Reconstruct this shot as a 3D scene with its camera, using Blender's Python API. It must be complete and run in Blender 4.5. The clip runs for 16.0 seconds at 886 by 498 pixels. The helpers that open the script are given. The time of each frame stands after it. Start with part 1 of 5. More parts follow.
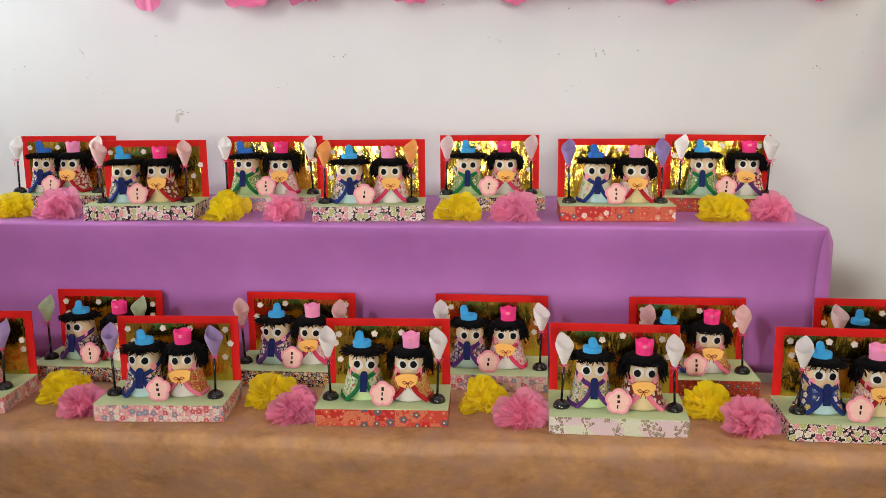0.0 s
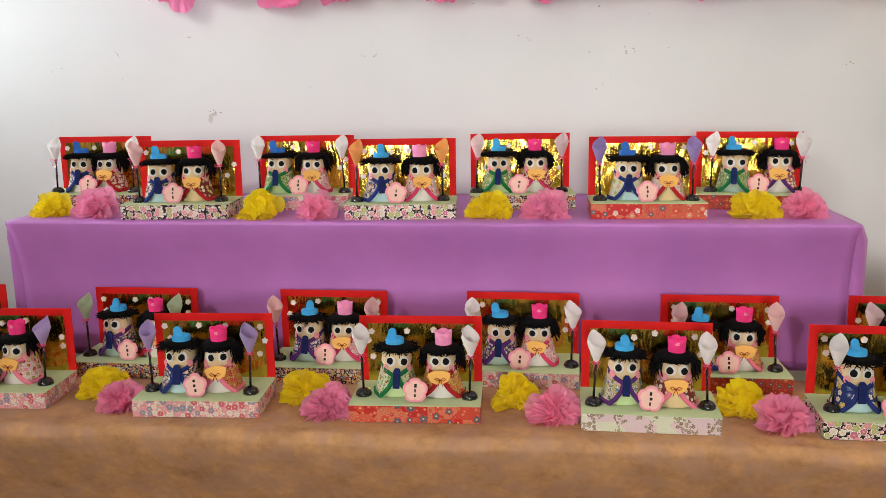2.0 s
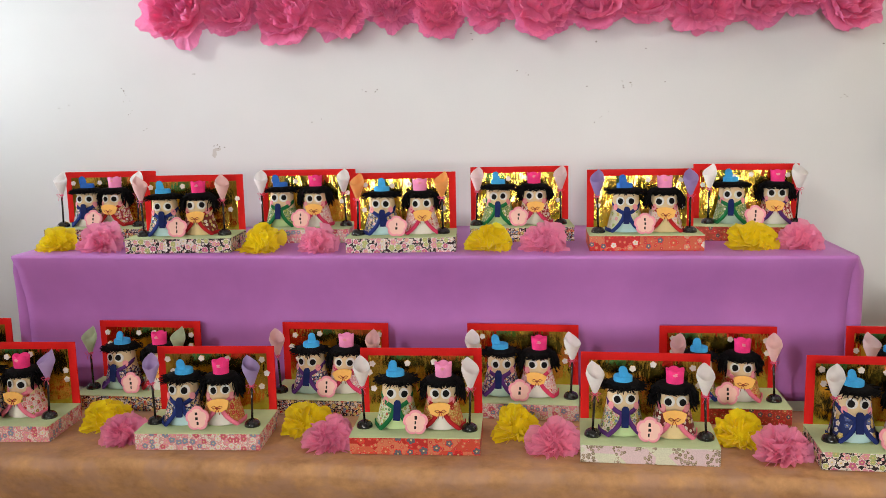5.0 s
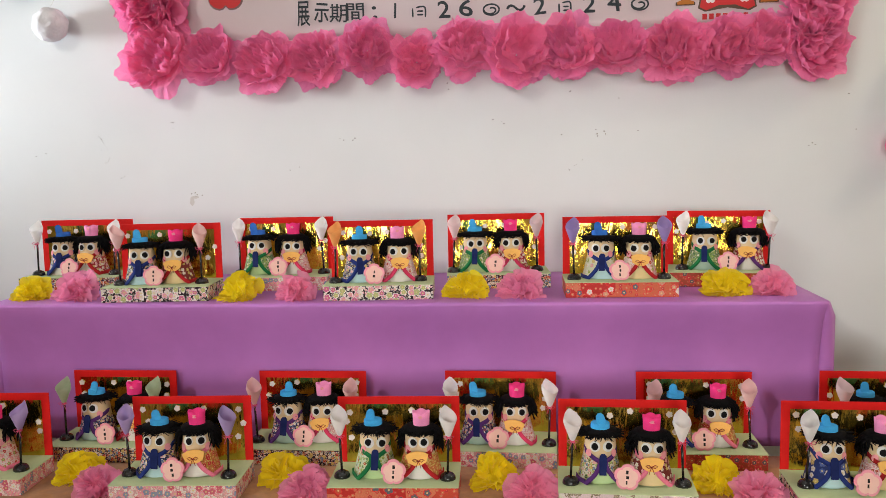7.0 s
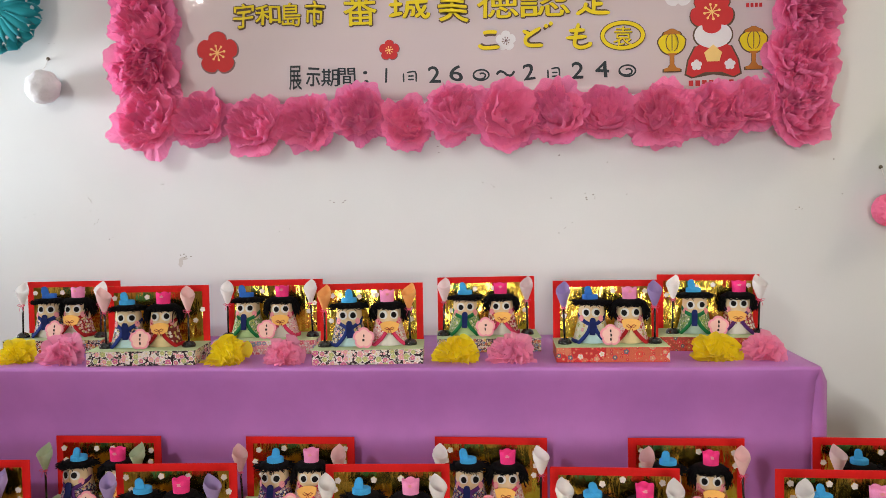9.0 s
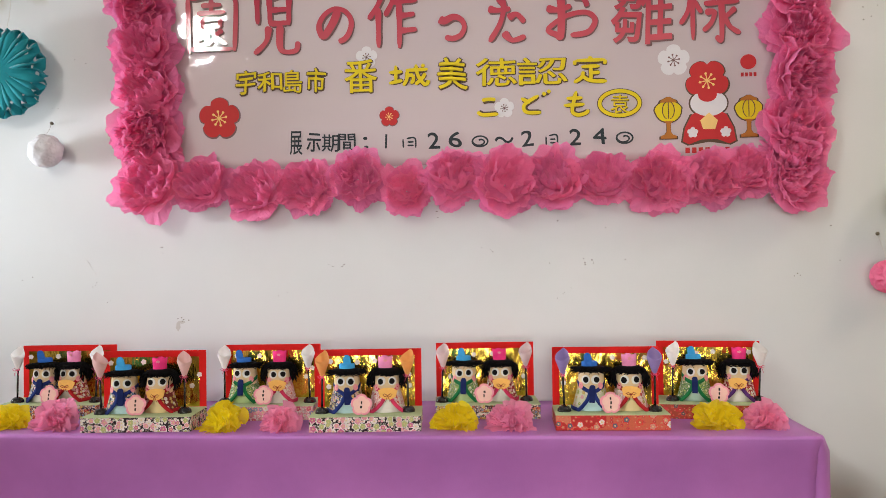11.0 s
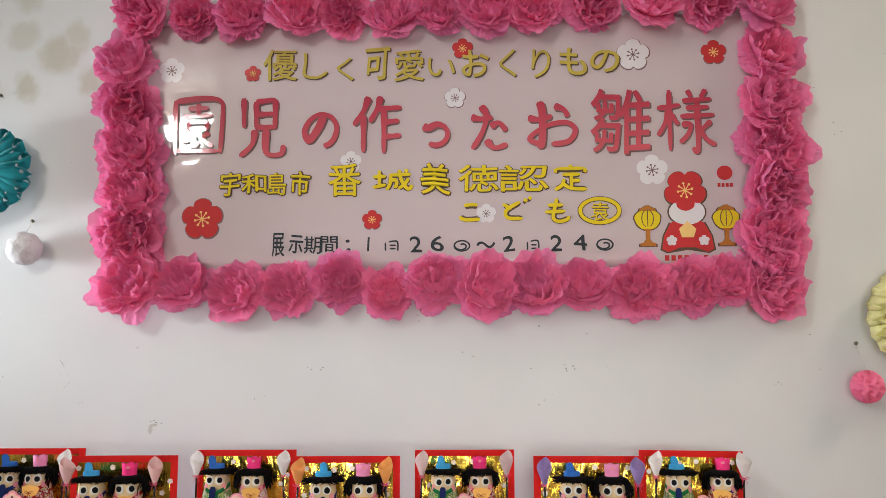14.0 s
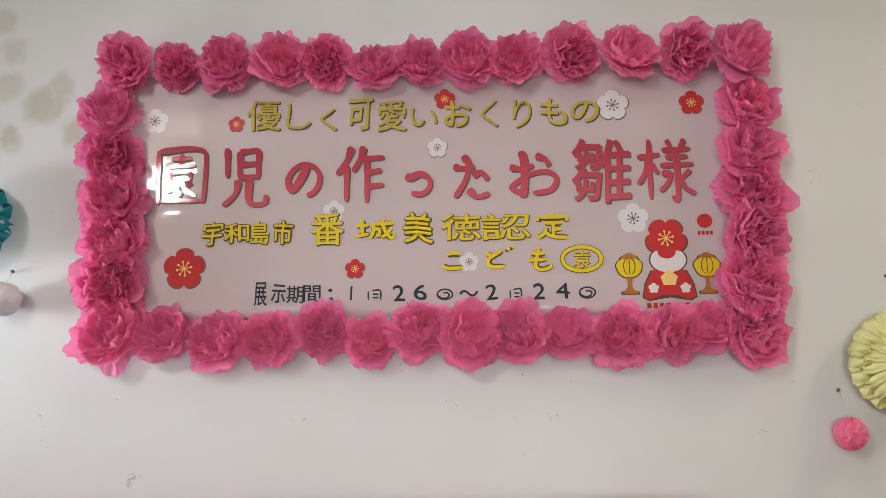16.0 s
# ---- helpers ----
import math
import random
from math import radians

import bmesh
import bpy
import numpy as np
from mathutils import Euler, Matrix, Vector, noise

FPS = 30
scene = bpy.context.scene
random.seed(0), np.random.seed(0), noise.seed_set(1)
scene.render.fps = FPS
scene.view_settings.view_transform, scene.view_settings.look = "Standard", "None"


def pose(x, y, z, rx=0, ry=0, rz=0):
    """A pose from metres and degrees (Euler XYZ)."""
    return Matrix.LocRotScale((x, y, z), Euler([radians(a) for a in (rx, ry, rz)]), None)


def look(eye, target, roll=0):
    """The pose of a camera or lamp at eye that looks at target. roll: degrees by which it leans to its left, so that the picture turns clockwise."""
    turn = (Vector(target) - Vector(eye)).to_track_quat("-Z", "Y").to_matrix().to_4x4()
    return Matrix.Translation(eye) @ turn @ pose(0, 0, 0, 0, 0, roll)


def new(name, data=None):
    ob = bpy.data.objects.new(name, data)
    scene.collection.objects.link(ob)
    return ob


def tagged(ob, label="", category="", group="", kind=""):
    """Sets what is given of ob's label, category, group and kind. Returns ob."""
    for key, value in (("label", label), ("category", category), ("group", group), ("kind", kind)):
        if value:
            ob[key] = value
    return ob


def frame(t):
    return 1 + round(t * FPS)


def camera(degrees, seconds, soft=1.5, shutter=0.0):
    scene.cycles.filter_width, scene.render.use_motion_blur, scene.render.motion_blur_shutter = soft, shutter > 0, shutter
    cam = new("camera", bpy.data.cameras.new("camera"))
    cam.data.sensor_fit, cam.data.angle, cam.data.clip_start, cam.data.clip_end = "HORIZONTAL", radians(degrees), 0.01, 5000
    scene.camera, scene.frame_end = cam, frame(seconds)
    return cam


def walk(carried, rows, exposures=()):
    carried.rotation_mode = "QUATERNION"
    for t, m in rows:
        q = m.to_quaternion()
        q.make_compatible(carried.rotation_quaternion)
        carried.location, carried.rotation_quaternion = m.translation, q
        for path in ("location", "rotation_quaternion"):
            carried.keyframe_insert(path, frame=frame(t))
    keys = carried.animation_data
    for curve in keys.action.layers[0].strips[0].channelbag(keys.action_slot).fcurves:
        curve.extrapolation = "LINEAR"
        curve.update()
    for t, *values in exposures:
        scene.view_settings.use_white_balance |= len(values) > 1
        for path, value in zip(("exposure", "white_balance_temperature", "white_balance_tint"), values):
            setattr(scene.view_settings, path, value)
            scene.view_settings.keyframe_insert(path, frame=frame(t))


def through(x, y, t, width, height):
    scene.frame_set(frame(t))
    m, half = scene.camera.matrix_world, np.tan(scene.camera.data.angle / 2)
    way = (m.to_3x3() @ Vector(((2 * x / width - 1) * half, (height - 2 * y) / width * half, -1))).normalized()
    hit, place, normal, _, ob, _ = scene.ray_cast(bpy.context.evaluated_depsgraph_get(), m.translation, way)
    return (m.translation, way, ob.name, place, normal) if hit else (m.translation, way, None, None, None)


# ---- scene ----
EXPOSURES = [(0.0, 0.06), (8.5, -0.04), (12.0, -0.12), (16.0, -0.21)]
cam = camera(53.6, 16.0, soft=0.5)
PATH = [
    (0.0, (0.2934, -2.2402, 1.3095), (0.1196, -0.2848, 0.9271), -0.439),
    (0.5, (0.2934, -2.2422, 1.3103), (0.1011, -0.2876, 0.9328), -0.705),
    (1.0, (0.2868, -2.2468, 1.3095), (0.0835, -0.2935, 0.9311), -0.779),
    (1.5, (0.2869, -2.2488, 1.3105), (0.0669, -0.2982, 0.9275), -0.874),
    (2.0, (0.2836, -2.2526, 1.3111), (0.0508, -0.3039, 0.9256), -0.875),
    (2.5, (0.2840, -2.2549, 1.3124), (0.0404, -0.3063, 0.9334), -1.049),
    (3.0, (0.2864, -2.2628, 1.3149), (0.0384, -0.3116, 0.9526), -1.172),
    (3.5, (0.2868, -2.2666, 1.3171), (0.0362, -0.3123, 0.9735), -1.127),
    (4.0, (0.2917, -2.2682, 1.3188), (0.0394, -0.3120, 0.9881), -1.216),
    (6.5, (0.2971, -2.2774, 1.3254), (0.0879, -0.3060, 1.0615), -1.157),
    (7.0, (0.2988, -2.2801, 1.3315), (0.1051, -0.3020, 1.1090), -1.240),
    (7.5, (0.3015, -2.2801, 1.3386), (0.1173, -0.2972, 1.1538), -1.258),
    (8.0, (0.3020, -2.2790, 1.3411), (0.1239, -0.2927, 1.1899), -1.227),
    (8.5, (0.2946, -2.2744, 1.3443), (0.1256, -0.2854, 1.2206), -1.065),
    (11.0, (0.2917, -2.2740, 1.3656), (0.1336, -0.2806, 1.4012), -0.786),
    (11.5, (0.2881, -2.2729, 1.3701), (0.1331, -0.2804, 1.4462), -0.629),
    (12.0, (0.2893, -2.2745, 1.3731), (0.1393, -0.2838, 1.4945), -0.595),
    (12.5, (0.2904, -2.2747, 1.3713), (0.1516, -0.2864, 1.5362), -0.527),
    (13.0, (0.2872, -2.2709, 1.3734), (0.1622, -0.2845, 1.5697), -0.428),
    (13.5, (0.2853, -2.2701, 1.3748), (0.1702, -0.2863, 1.6013), -0.230),
    (14.0, (0.2827, -2.2710, 1.3787), (0.1777, -0.2907, 1.6383), -0.090),
    (14.5, (0.2878, -2.2749, 1.3819), (0.1860, -0.3001, 1.6814), -0.136),
    (15.0, (0.2900, -2.2788, 1.3831), (0.1986, -0.3086, 1.7145), -0.325),
    (15.5, (0.2875, -2.2777, 1.3862), (0.2094, -0.3099, 1.7351), -0.461),
    (16.0, (0.2869, -2.2748, 1.3838), (0.2186, -0.3094, 1.7479), -0.501),
]
walk(cam, [(t, look(eye, target, roll)) for t, eye, target, roll in PATH], EXPOSURES)

# ---------------------------------------------------------------- world and lights
Z_LOW, Z_UP = 0.70, 1.013          # tops of the two tables
ROOM_L, ROOM_R, ROOM_B, ROOM_H = -2.7, 3.3, -5.6, 3.9

world = bpy.data.worlds.new("sky")
scene.world = world
world.use_nodes = True
wn = world.node_tree
sky = wn.nodes.new("ShaderNodeTexSky")
sky.sky_type, sky.sun_disc, sky.sun_elevation, sky.sun_rotation = "NISHITA", False, radians(40), radians(120)
wn.links.new(sky.outputs[0], wn.nodes["Background"].inputs[0])
wn.nodes["Background"].inputs[1].default_value = 0.08


def area(name, m, sx, sy, power, colour, spread=180):
    lamp = bpy.data.lights.new(name, "AREA")
    lamp.shape, lamp.size, lamp.size_y, lamp.energy, lamp.color = "RECTANGLE", sx, sy, power, colour
    lamp.spread = radians(spread)
    ob = new(name, lamp)
    ob.matrix_world = m
    return ob


# daylight in the window openings, an added beam, and the ceiling tube
area("rear_daylight_and_fill", look((-2.52, ROOM_B + 0.03, 3.5), (-2.52, 0, 3.5)), 0.24, 0.34, 100, (1.0, 0.98, 0.955))
# added soft beam with no known window: brightens the wall's middle and lower part
area("rear_daylight_and_fill", look((0.5, ROOM_B + 0.03, 1.35), (0.35, 0, 1.15)), 1.4, 1.0, 7.2, (1.0, 0.97, 0.94), 44)
area("side_window_daylight", look((ROOM_L + 0.03, -0.49, 1.5), (0, -0.25, 1.15)), 0.42, 0.6, 19, (0.88, 0.94, 1.0), 85)
TUBES = ((2.5, -0.95, 2.95, 27, (1.0, 0.87, 0.64)), (0.35, -1.35, 3.4, 9, (0.98, 0.98, 0.97)))
for lx, ly, lz, watts, tint in TUBES:
    area("tube_light", pose(lx, ly, lz - 0.005), 0.14, 0.6, watts, tint)

# ---------------------------------------------------------------- materials


class Nodes:
    def __init__(self, name):
        self.mat = bpy.data.materials.new(name)
        self.mat.use_nodes = True
        self.t = self.mat.node_tree
        self.bsdf = self.t.nodes["Principled BSDF"]
        self.out = self.t.nodes["Material Output"]

    def node(self, kind, **kw):
        n = self.t.nodes.new("ShaderNode" + kind)
        for k, v in kw.items():
            setattr(n, k, v)
        return n

    def put(self, socket, value):
        if isinstance(value, bpy.types.NodeSocket):
            self.t.links.new(value, socket)
        elif isinstance(value, (tuple, list)) and len(value) == 3 and socket.type == "RGBA":
            socket.default_value = (*value, 1)
        else:
            socket.default_value = value

    def math(self, op, a, b=0.0, c=0.0):
        n = self.node("Math", operation=op)
        for s, v in zip(n.inputs, (a, b, c)):
            self.put(s, v)
        return n.outputs[0]

    def mix(self, f, a, b, kind="MIX"):
        n = self.node("Mix", data_type="RGBA", blend_type=kind)
        self.put(n.inputs[0], f), self.put(n.inputs[6], a), self.put(n.inputs[7], b)
        return n.outputs[2]

    def coords(self, which="Object"):
        return self.node("TexCoord").outputs[which]

    def noise(self, scale, detail=3.0, rough=0.55, vec=None):
        n = self.node("TexNoise")
        self.put(n.inputs["Vector"], vec if vec is not None else self.coords())
        n.inputs["Scale"].default_value, n.inputs["Detail"].default_value, n.inputs["Roughness"].default_value = scale, detail, rough
        return n.outputs[0]

    def ramp(self, fac, stops, constant=False):
        n = self.node("ValToRGB")
        e = n.color_ramp.elements
        while len(e) < len(stops):
            e.new(0.5)
        for el, (p, col) in zip(e, stops):
            el.position, el.color = p, (*col, 1)
        if constant:
            n.color_ramp.interpolation = "CONSTANT"
        self.put(n.inputs[0], fac)
        return n.outputs[0]

    def bump(self, height, strength=0.3, dist=0.001):
        n = self.node("Bump")
        n.inputs["Strength"].default_value, n.inputs["Distance"].default_value = strength, dist
        self.put(n.inputs["Height"], height)
        self.t.links.new(n.outputs[0], self.bsdf.inputs["Normal"])

    def set(self, **kw):
        for k, v in kw.items():
            self.put(self.bsdf.inputs[k.replace("_", " ")], v)
        return self


def mixed(c, k):
    return tuple(min(1.0, v * k) for v in c)


def plain(name, colour, rough=0.7, grain=180.0, vary=0.18, bump=0.25, metal=0.0, coat=0.0):
    n = Nodes(name)
    big, fine = n.noise(grain * 0.12, 3), n.noise(grain, 4)
    f = n.math("MULTIPLY_ADD", big, 0.6, n.math("MULTIPLY", fine, 0.4))
    col = n.ramp(f, [(0.3, mixed(colour, 1 - vary)), (0.7, mixed(colour, 1 + vary))])
    n.set(Base_Color=col, Roughness=rough, Metallic=metal, Coat_Weight=coat, Specular_IOR_Level=0.12 if rough > 0.55 else 0.5)
    n.bump(fine, bump, 0.0006)
    return n.mat


def tissue(name, colour, through=0.45, sheer=0.0):
    """Thin crepe tissue paper, which lets some light through."""
    n = Nodes(name)
    info = n.node("ObjectInfo")
    f = n.noise(35, 3)
    wave = n.noise(260, 3)
    col = n.ramp(f, [(0.25, mixed(colour, 0.88)), (0.75, mixed(colour, 1.06))])
    hsv = n.node("HueSaturation")
    n.put(hsv.inputs["Color"], col)
    n.put(hsv.inputs["Value"], n.math("MULTIPLY_ADD", info.outputs["Random"], 0.14, 0.93))
    n.put(hsv.inputs["Hue"], n.math("MULTIPLY_ADD", info.outputs["Random"], 0.012, 0.494))
    n.set(Base_Color=hsv.outputs[0], Roughness=0.75, Specular_IOR_Level=0.1, Sheen_Weight=0.55, Sheen_Roughness=0.35, Sheen_Tint=n.mix(0.5, hsv.outputs[0], (1.0, 0.95, 0.97)))
    n.bump(wave, 0.35, 0.0006)
    tr, mx = n.node("BsdfTranslucent"), n.node("MixShader")
    n.put(tr.inputs[0], hsv.outputs[0])
    mx.inputs[0].default_value = through
    n.t.links.new(n.bsdf.outputs[0], mx.inputs[1])
    n.t.links.new(tr.outputs[0], mx.inputs[2])
    clear, thin = n.node("BsdfTransparent"), n.node("MixShader")
    thin.inputs[0].default_value = sheer
    n.t.links.new(mx.outputs[0], thin.inputs[1])
    n.t.links.new(clear.outputs[0], thin.inputs[2])
    n.t.links.new(thin.outputs[0], n.out.inputs[0])
    return n.mat


def washi(name, ground, petals, scale=95.0, size=0.36, second=None, rough=0.6, patch=None, heart_colour=(0.75, 0.6, 0.25), clustered=False):
    """Printed craft paper: five-petalled flowers strewn over a ground."""
    n = Nodes(name)
    info = n.node("ObjectInfo")
    uv = n.coords("UV")
    shift = n.node("CombineXYZ")
    n.put(shift.inputs[0], n.math("MULTIPLY", info.outputs["Random"], 3.7))
    n.put(shift.inputs[1], n.math("MULTIPLY", info.outputs["Random"], 1.9))
    add = n.node("VectorMath", operation="ADD")
    n.put(add.inputs[0], uv), n.put(add.inputs[1], shift.outputs[0])

    def layer(s, r, cols, under):
        sc = n.node("VectorMath", operation="SCALE")
        n.put(sc.inputs[0], add.outputs[0])
        sc.inputs["Scale"].default_value = s
        v = n.node("TexVoronoi", voronoi_dimensions="2D")
        n.put(v.inputs["Vector"], sc.outputs[0])
        v.inputs["Scale"].default_value, v.inputs["Randomness"].default_value = 1.0, 0.75
        rel = n.node("VectorMath", operation="SUBTRACT")
        n.put(rel.inputs[0], sc.outputs[0]), n.put(rel.inputs[1], v.outputs["Position"])
        xyz, cc = n.node("SeparateXYZ"), n.node("SeparateColor")
        n.put(xyz.inputs[0], rel.outputs[0]), n.put(cc.inputs[0], v.outputs["Color"])
        turn = n.math("MULTIPLY_ADD", n.math("ARCTAN2", xyz.outputs[1], xyz.outputs[0]), 5.0, n.math("MULTIPLY", cc.outputs[1], 6.0))
        lobe = n.math("POWER", n.math("ABSOLUTE", n.math("COSINE", n.math("MULTIPLY", turn, 0.5))), 0.5)
        edge = n.math("MULTIPLY", n.math("MULTIPLY_ADD", lobe, 0.42, 0.58), n.math("MULTIPLY_ADD", cc.outputs[2], r * 0.4, r * 0.75))
        inside = n.math("LESS_THAN", v.outputs["Distance"], edge)
        if clustered:
            inside = n.math("MULTIPLY", inside, n.math("GREATER_THAN", n.noise(30, 1, 0.5, add.outputs[0]), 0.52))
        rim = n.math("LESS_THAN", v.outputs["Distance"], n.math("ADD", edge, 0.06))
        heart = n.math("MULTIPLY", inside, n.math("LESS_THAN", v.outputs["Distance"], r * 0.25))
        step = 1.0 / len(cols)
        col = n.ramp(cc.outputs[0], [(i * step, c) for i, c in enumerate(cols)], True)
        a = n.mix(rim, under, mixed(cols[0], 1.4) if second else under)
        a = n.mix(inside, a, col)
        return n.mix(heart, a, heart_colour)

    base = ground
    if patch:
        v = n.node("TexVoronoi", voronoi_dimensions="2D", distance="CHEBYCHEV")
        n.put(v.inputs["Vector"], add.outputs[0])
        v.inputs["Scale"].default_value = 22
        cc = n.node("SeparateColor")
        n.put(cc.inputs[0], v.outputs["Color"])
        base = n.ramp(cc.outputs[0], [(i / len(patch), c) for i, c in enumerate(patch)], True)
    if second:
        base = layer(scale * 2.1, size * 0.9, second, base)
    col = layer(scale, size, petals, base)
    col = n.mix(0.25, col, n.ramp(n.noise(400, 2), [(0.3, (0.25, 0.25, 0.25)), (0.7, (1, 1, 1))]), "MULTIPLY")
    n.set(Base_Color=col, Roughness=rough, Specular_IOR_Level=0.2)
    n.bump(n.noise(500, 3), 0.2, 0.0004)
    return n.mat


def wall_paint():
    n = Nodes("wall_paint")
    co = n.coords()
    broad, grain = n.noise(1.3, 4, 0.6), n.noise(240, 4)
    col = n.ramp(broad, [(0.3, (0.63, 0.65, 0.65)), (0.7, (0.70, 0.72, 0.72))])
    # greenish blotches, high up beside the banner
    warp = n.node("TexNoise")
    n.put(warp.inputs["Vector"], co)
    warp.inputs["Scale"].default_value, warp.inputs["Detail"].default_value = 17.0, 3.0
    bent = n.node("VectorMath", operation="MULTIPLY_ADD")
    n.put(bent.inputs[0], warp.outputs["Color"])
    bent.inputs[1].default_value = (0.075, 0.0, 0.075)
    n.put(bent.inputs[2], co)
    blotch_mask = 0.0
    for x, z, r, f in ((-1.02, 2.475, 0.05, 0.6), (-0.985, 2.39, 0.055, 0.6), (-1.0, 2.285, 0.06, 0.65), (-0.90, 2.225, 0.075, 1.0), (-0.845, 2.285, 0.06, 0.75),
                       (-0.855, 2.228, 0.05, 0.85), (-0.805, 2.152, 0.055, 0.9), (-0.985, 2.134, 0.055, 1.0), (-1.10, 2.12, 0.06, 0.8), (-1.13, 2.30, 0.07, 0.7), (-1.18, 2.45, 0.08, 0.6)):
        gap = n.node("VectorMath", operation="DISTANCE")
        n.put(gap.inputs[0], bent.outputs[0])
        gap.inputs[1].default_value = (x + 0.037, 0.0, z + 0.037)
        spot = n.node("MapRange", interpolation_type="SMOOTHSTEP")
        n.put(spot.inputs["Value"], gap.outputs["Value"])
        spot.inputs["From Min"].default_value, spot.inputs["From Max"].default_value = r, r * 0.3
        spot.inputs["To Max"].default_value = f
        blotch_mask = n.math("MAXIMUM", spot.outputs[0], blotch_mask)
    col = n.mix(n.math("MULTIPLY", blotch_mask, 0.62), col, (0.40, 0.375, 0.26))
    n.set(Base_Color=col, Roughness=0.5)
    n.bump(n.math("MULTIPLY_ADD", n.noise(30, 3), 0.8, grain), 0.12, 0.001)
    return n.mat


def cloth_purple():
    n = Nodes("purple_paper_cloth")
    f = n.noise(5, 4, 0.6)
    col = n.ramp(f, [(0.3, (0.42, 0.148, 0.475)), (0.7, (0.52, 0.19, 0.57))])
    n.set(Base_Color=col, Roughness=0.5)
    n.bump(n.math("MULTIPLY_ADD", n.noise(700, 2), 0.25, n.noise(16, 4, 0.6)), 0.3, 0.004)
    return n.mat


def cloth_tan():
    n = Nodes("tan_kraft_cloth")
    f, g = n.noise(13, 5, 0.65), n.noise(70, 4)
    col = n.ramp(n.math("MULTIPLY_ADD", f, 0.75, n.math("MULTIPLY", g, 0.25)), [(0.32, (0.31, 0.150, 0.062)), (0.66, (0.62, 0.335, 0.145))])
    blot = n.ramp(n.noise(22, 3, 0.55), [(0.42, (0, 0, 0)), (0.62, (1, 1, 1))])
    col = n.mix(n.math("MULTIPLY", blot, 0.6), col, (0.40, 0.23, 0.16))
    n.set(Base_Color=col, Roughness=0.75)
    n.bump(n.math("MULTIPLY_ADD", g, 0.3, n.math("MULTIPLY_ADD", n.noise(30, 3), 0.5, f)), 0.5, 0.005)
    return n.mat


def gold_foil():
    n = Nodes("gold_foil")
    info = n.node("ObjectInfo")
    mp = n.node("Mapping")
    n.put(mp.inputs[0], n.coords())
    mp.inputs["Scale"].default_value = (1.0, 1.0, 0.34)
    off = n.node("CombineXYZ")
    n.put(off.inputs[0], n.math("MULTIPLY", info.outputs["Random"], 9.0))
    n.put(mp.inputs["Location"], off.outputs[0])
    wave = n.math("MULTIPLY_ADD", n.noise(60, 3, 0.6, mp.outputs[0]), 0.25, n.noise(24, 3, 0.5, mp.outputs[0]))
    col = n.ramp(n.noise(60, 2), [(0.3, (0.66, 0.44, 0.05)), (0.7, (0.82, 0.57, 0.10))])
    n.set(Base_Color=col, Metallic=1.0, Roughness=0.16)
    n.bump(wave, 0.55, 0.010)
    return n.mat


def poster_film():
    n = Nodes("poster_print")
    sep = n.node("SeparateXYZ")
    n.put(sep.inputs[0], n.coords())
    col = n.ramp(n.math("MULTIPLY_ADD", sep.outputs[2], 1.3, n.math("MULTIPLY_ADD", n.noise(1.5, 2), 0.25, 0.35)),
                 [(0.0, (0.66, 0.512, 0.508)), (0.55, (0.61, 0.513, 0.497)), (1.0, (0.545, 0.46, 0.473))])
    n.set(Base_Color=col, Roughness=0.4, Specular_IOR_Level=0.2, Coat_Weight=0.6, Coat_Roughness=0.035)
    n.bump(n.math("MULTIPLY_ADD", n.noise(7, 2), 1.4, n.noise(19, 2)), 0.22, 0.004)
    ripple = n.bsdf.inputs["Normal"].links[0].from_socket
    n.t.links.new(ripple, n.bsdf.inputs["Coat Normal"])
    return n.mat


def red_print():
    n = Nodes("red_print")
    sep = n.node("SeparateXYZ")
    n.put(sep.inputs[0], n.coords())
    wavy = n.math("MULTIPLY_ADD", n.math("SUBTRACT", sep.outputs[2], 2.0), 6.0, 0.5)
    n.set(Base_Color=n.ramp(wavy, [(0.1, (0.56, 0.10, 0.125)), (0.9, (0.43, 0.045, 0.075))]), Roughness=0.6, Specular_IOR_Level=0.12, Coat_Weight=0.18, Coat_Roughness=0.06)
    return n.mat


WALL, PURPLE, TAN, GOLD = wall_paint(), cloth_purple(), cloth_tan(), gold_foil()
FLOOR = plain("floor_vinyl", (0.30, 0.22, 0.15), 0.4, 20, 0.25, 0.1)
BEIGE = plain("beige_wall_paint", (0.42, 0.37, 0.30), 0.7, 20, 0.08, 0.1)
CEIL = plain("ceiling_board", (0.75, 0.74, 0.71), 0.85, 60, 0.06)
STEEL = plain("grey_steel", (0.35, 0.35, 0.36), 0.4, 90, 0.1, 0.1, 0.8)
RED = plain("red_card", (0.66, 0.012, 0.010), 0.6, 160, 0.1)
GREEN_CARD = plain("pale_green_card", (0.50, 0.60, 0.34), 0.75, 160, 0.06)
BLOSSOM = plain("white_sticker", (0.80, 0.70, 0.64), 0.5, 200, 0.05)
SKIN = plain("cream_paper", (0.80, 0.62, 0.37), 0.65, 120, 0.08)
HAIR = plain("black_wool", (0.004, 0.0035, 0.004), 0.9, 400, 0.4, 0.6)
EYE_W = plain("white_felt", (0.78, 0.77, 0.73), 0.5, 200, 0.05)
PUPIL = plain("black_disc", (0.006, 0.006, 0.006), 0.65, 200, 0.1)
CHEEK = plain("pink_felt", (0.83, 0.33, 0.36), 0.8, 300, 0.1)
BLUE_FELT = plain("sky_blue_felt", (0.055, 0.36, 0.70), 0.9, 500, 0.16, 0.5)
ROYAL_FELT = plain("royal_blue_felt", (0.035, 0.15, 0.52), 0.9, 500, 0.16, 0.5)
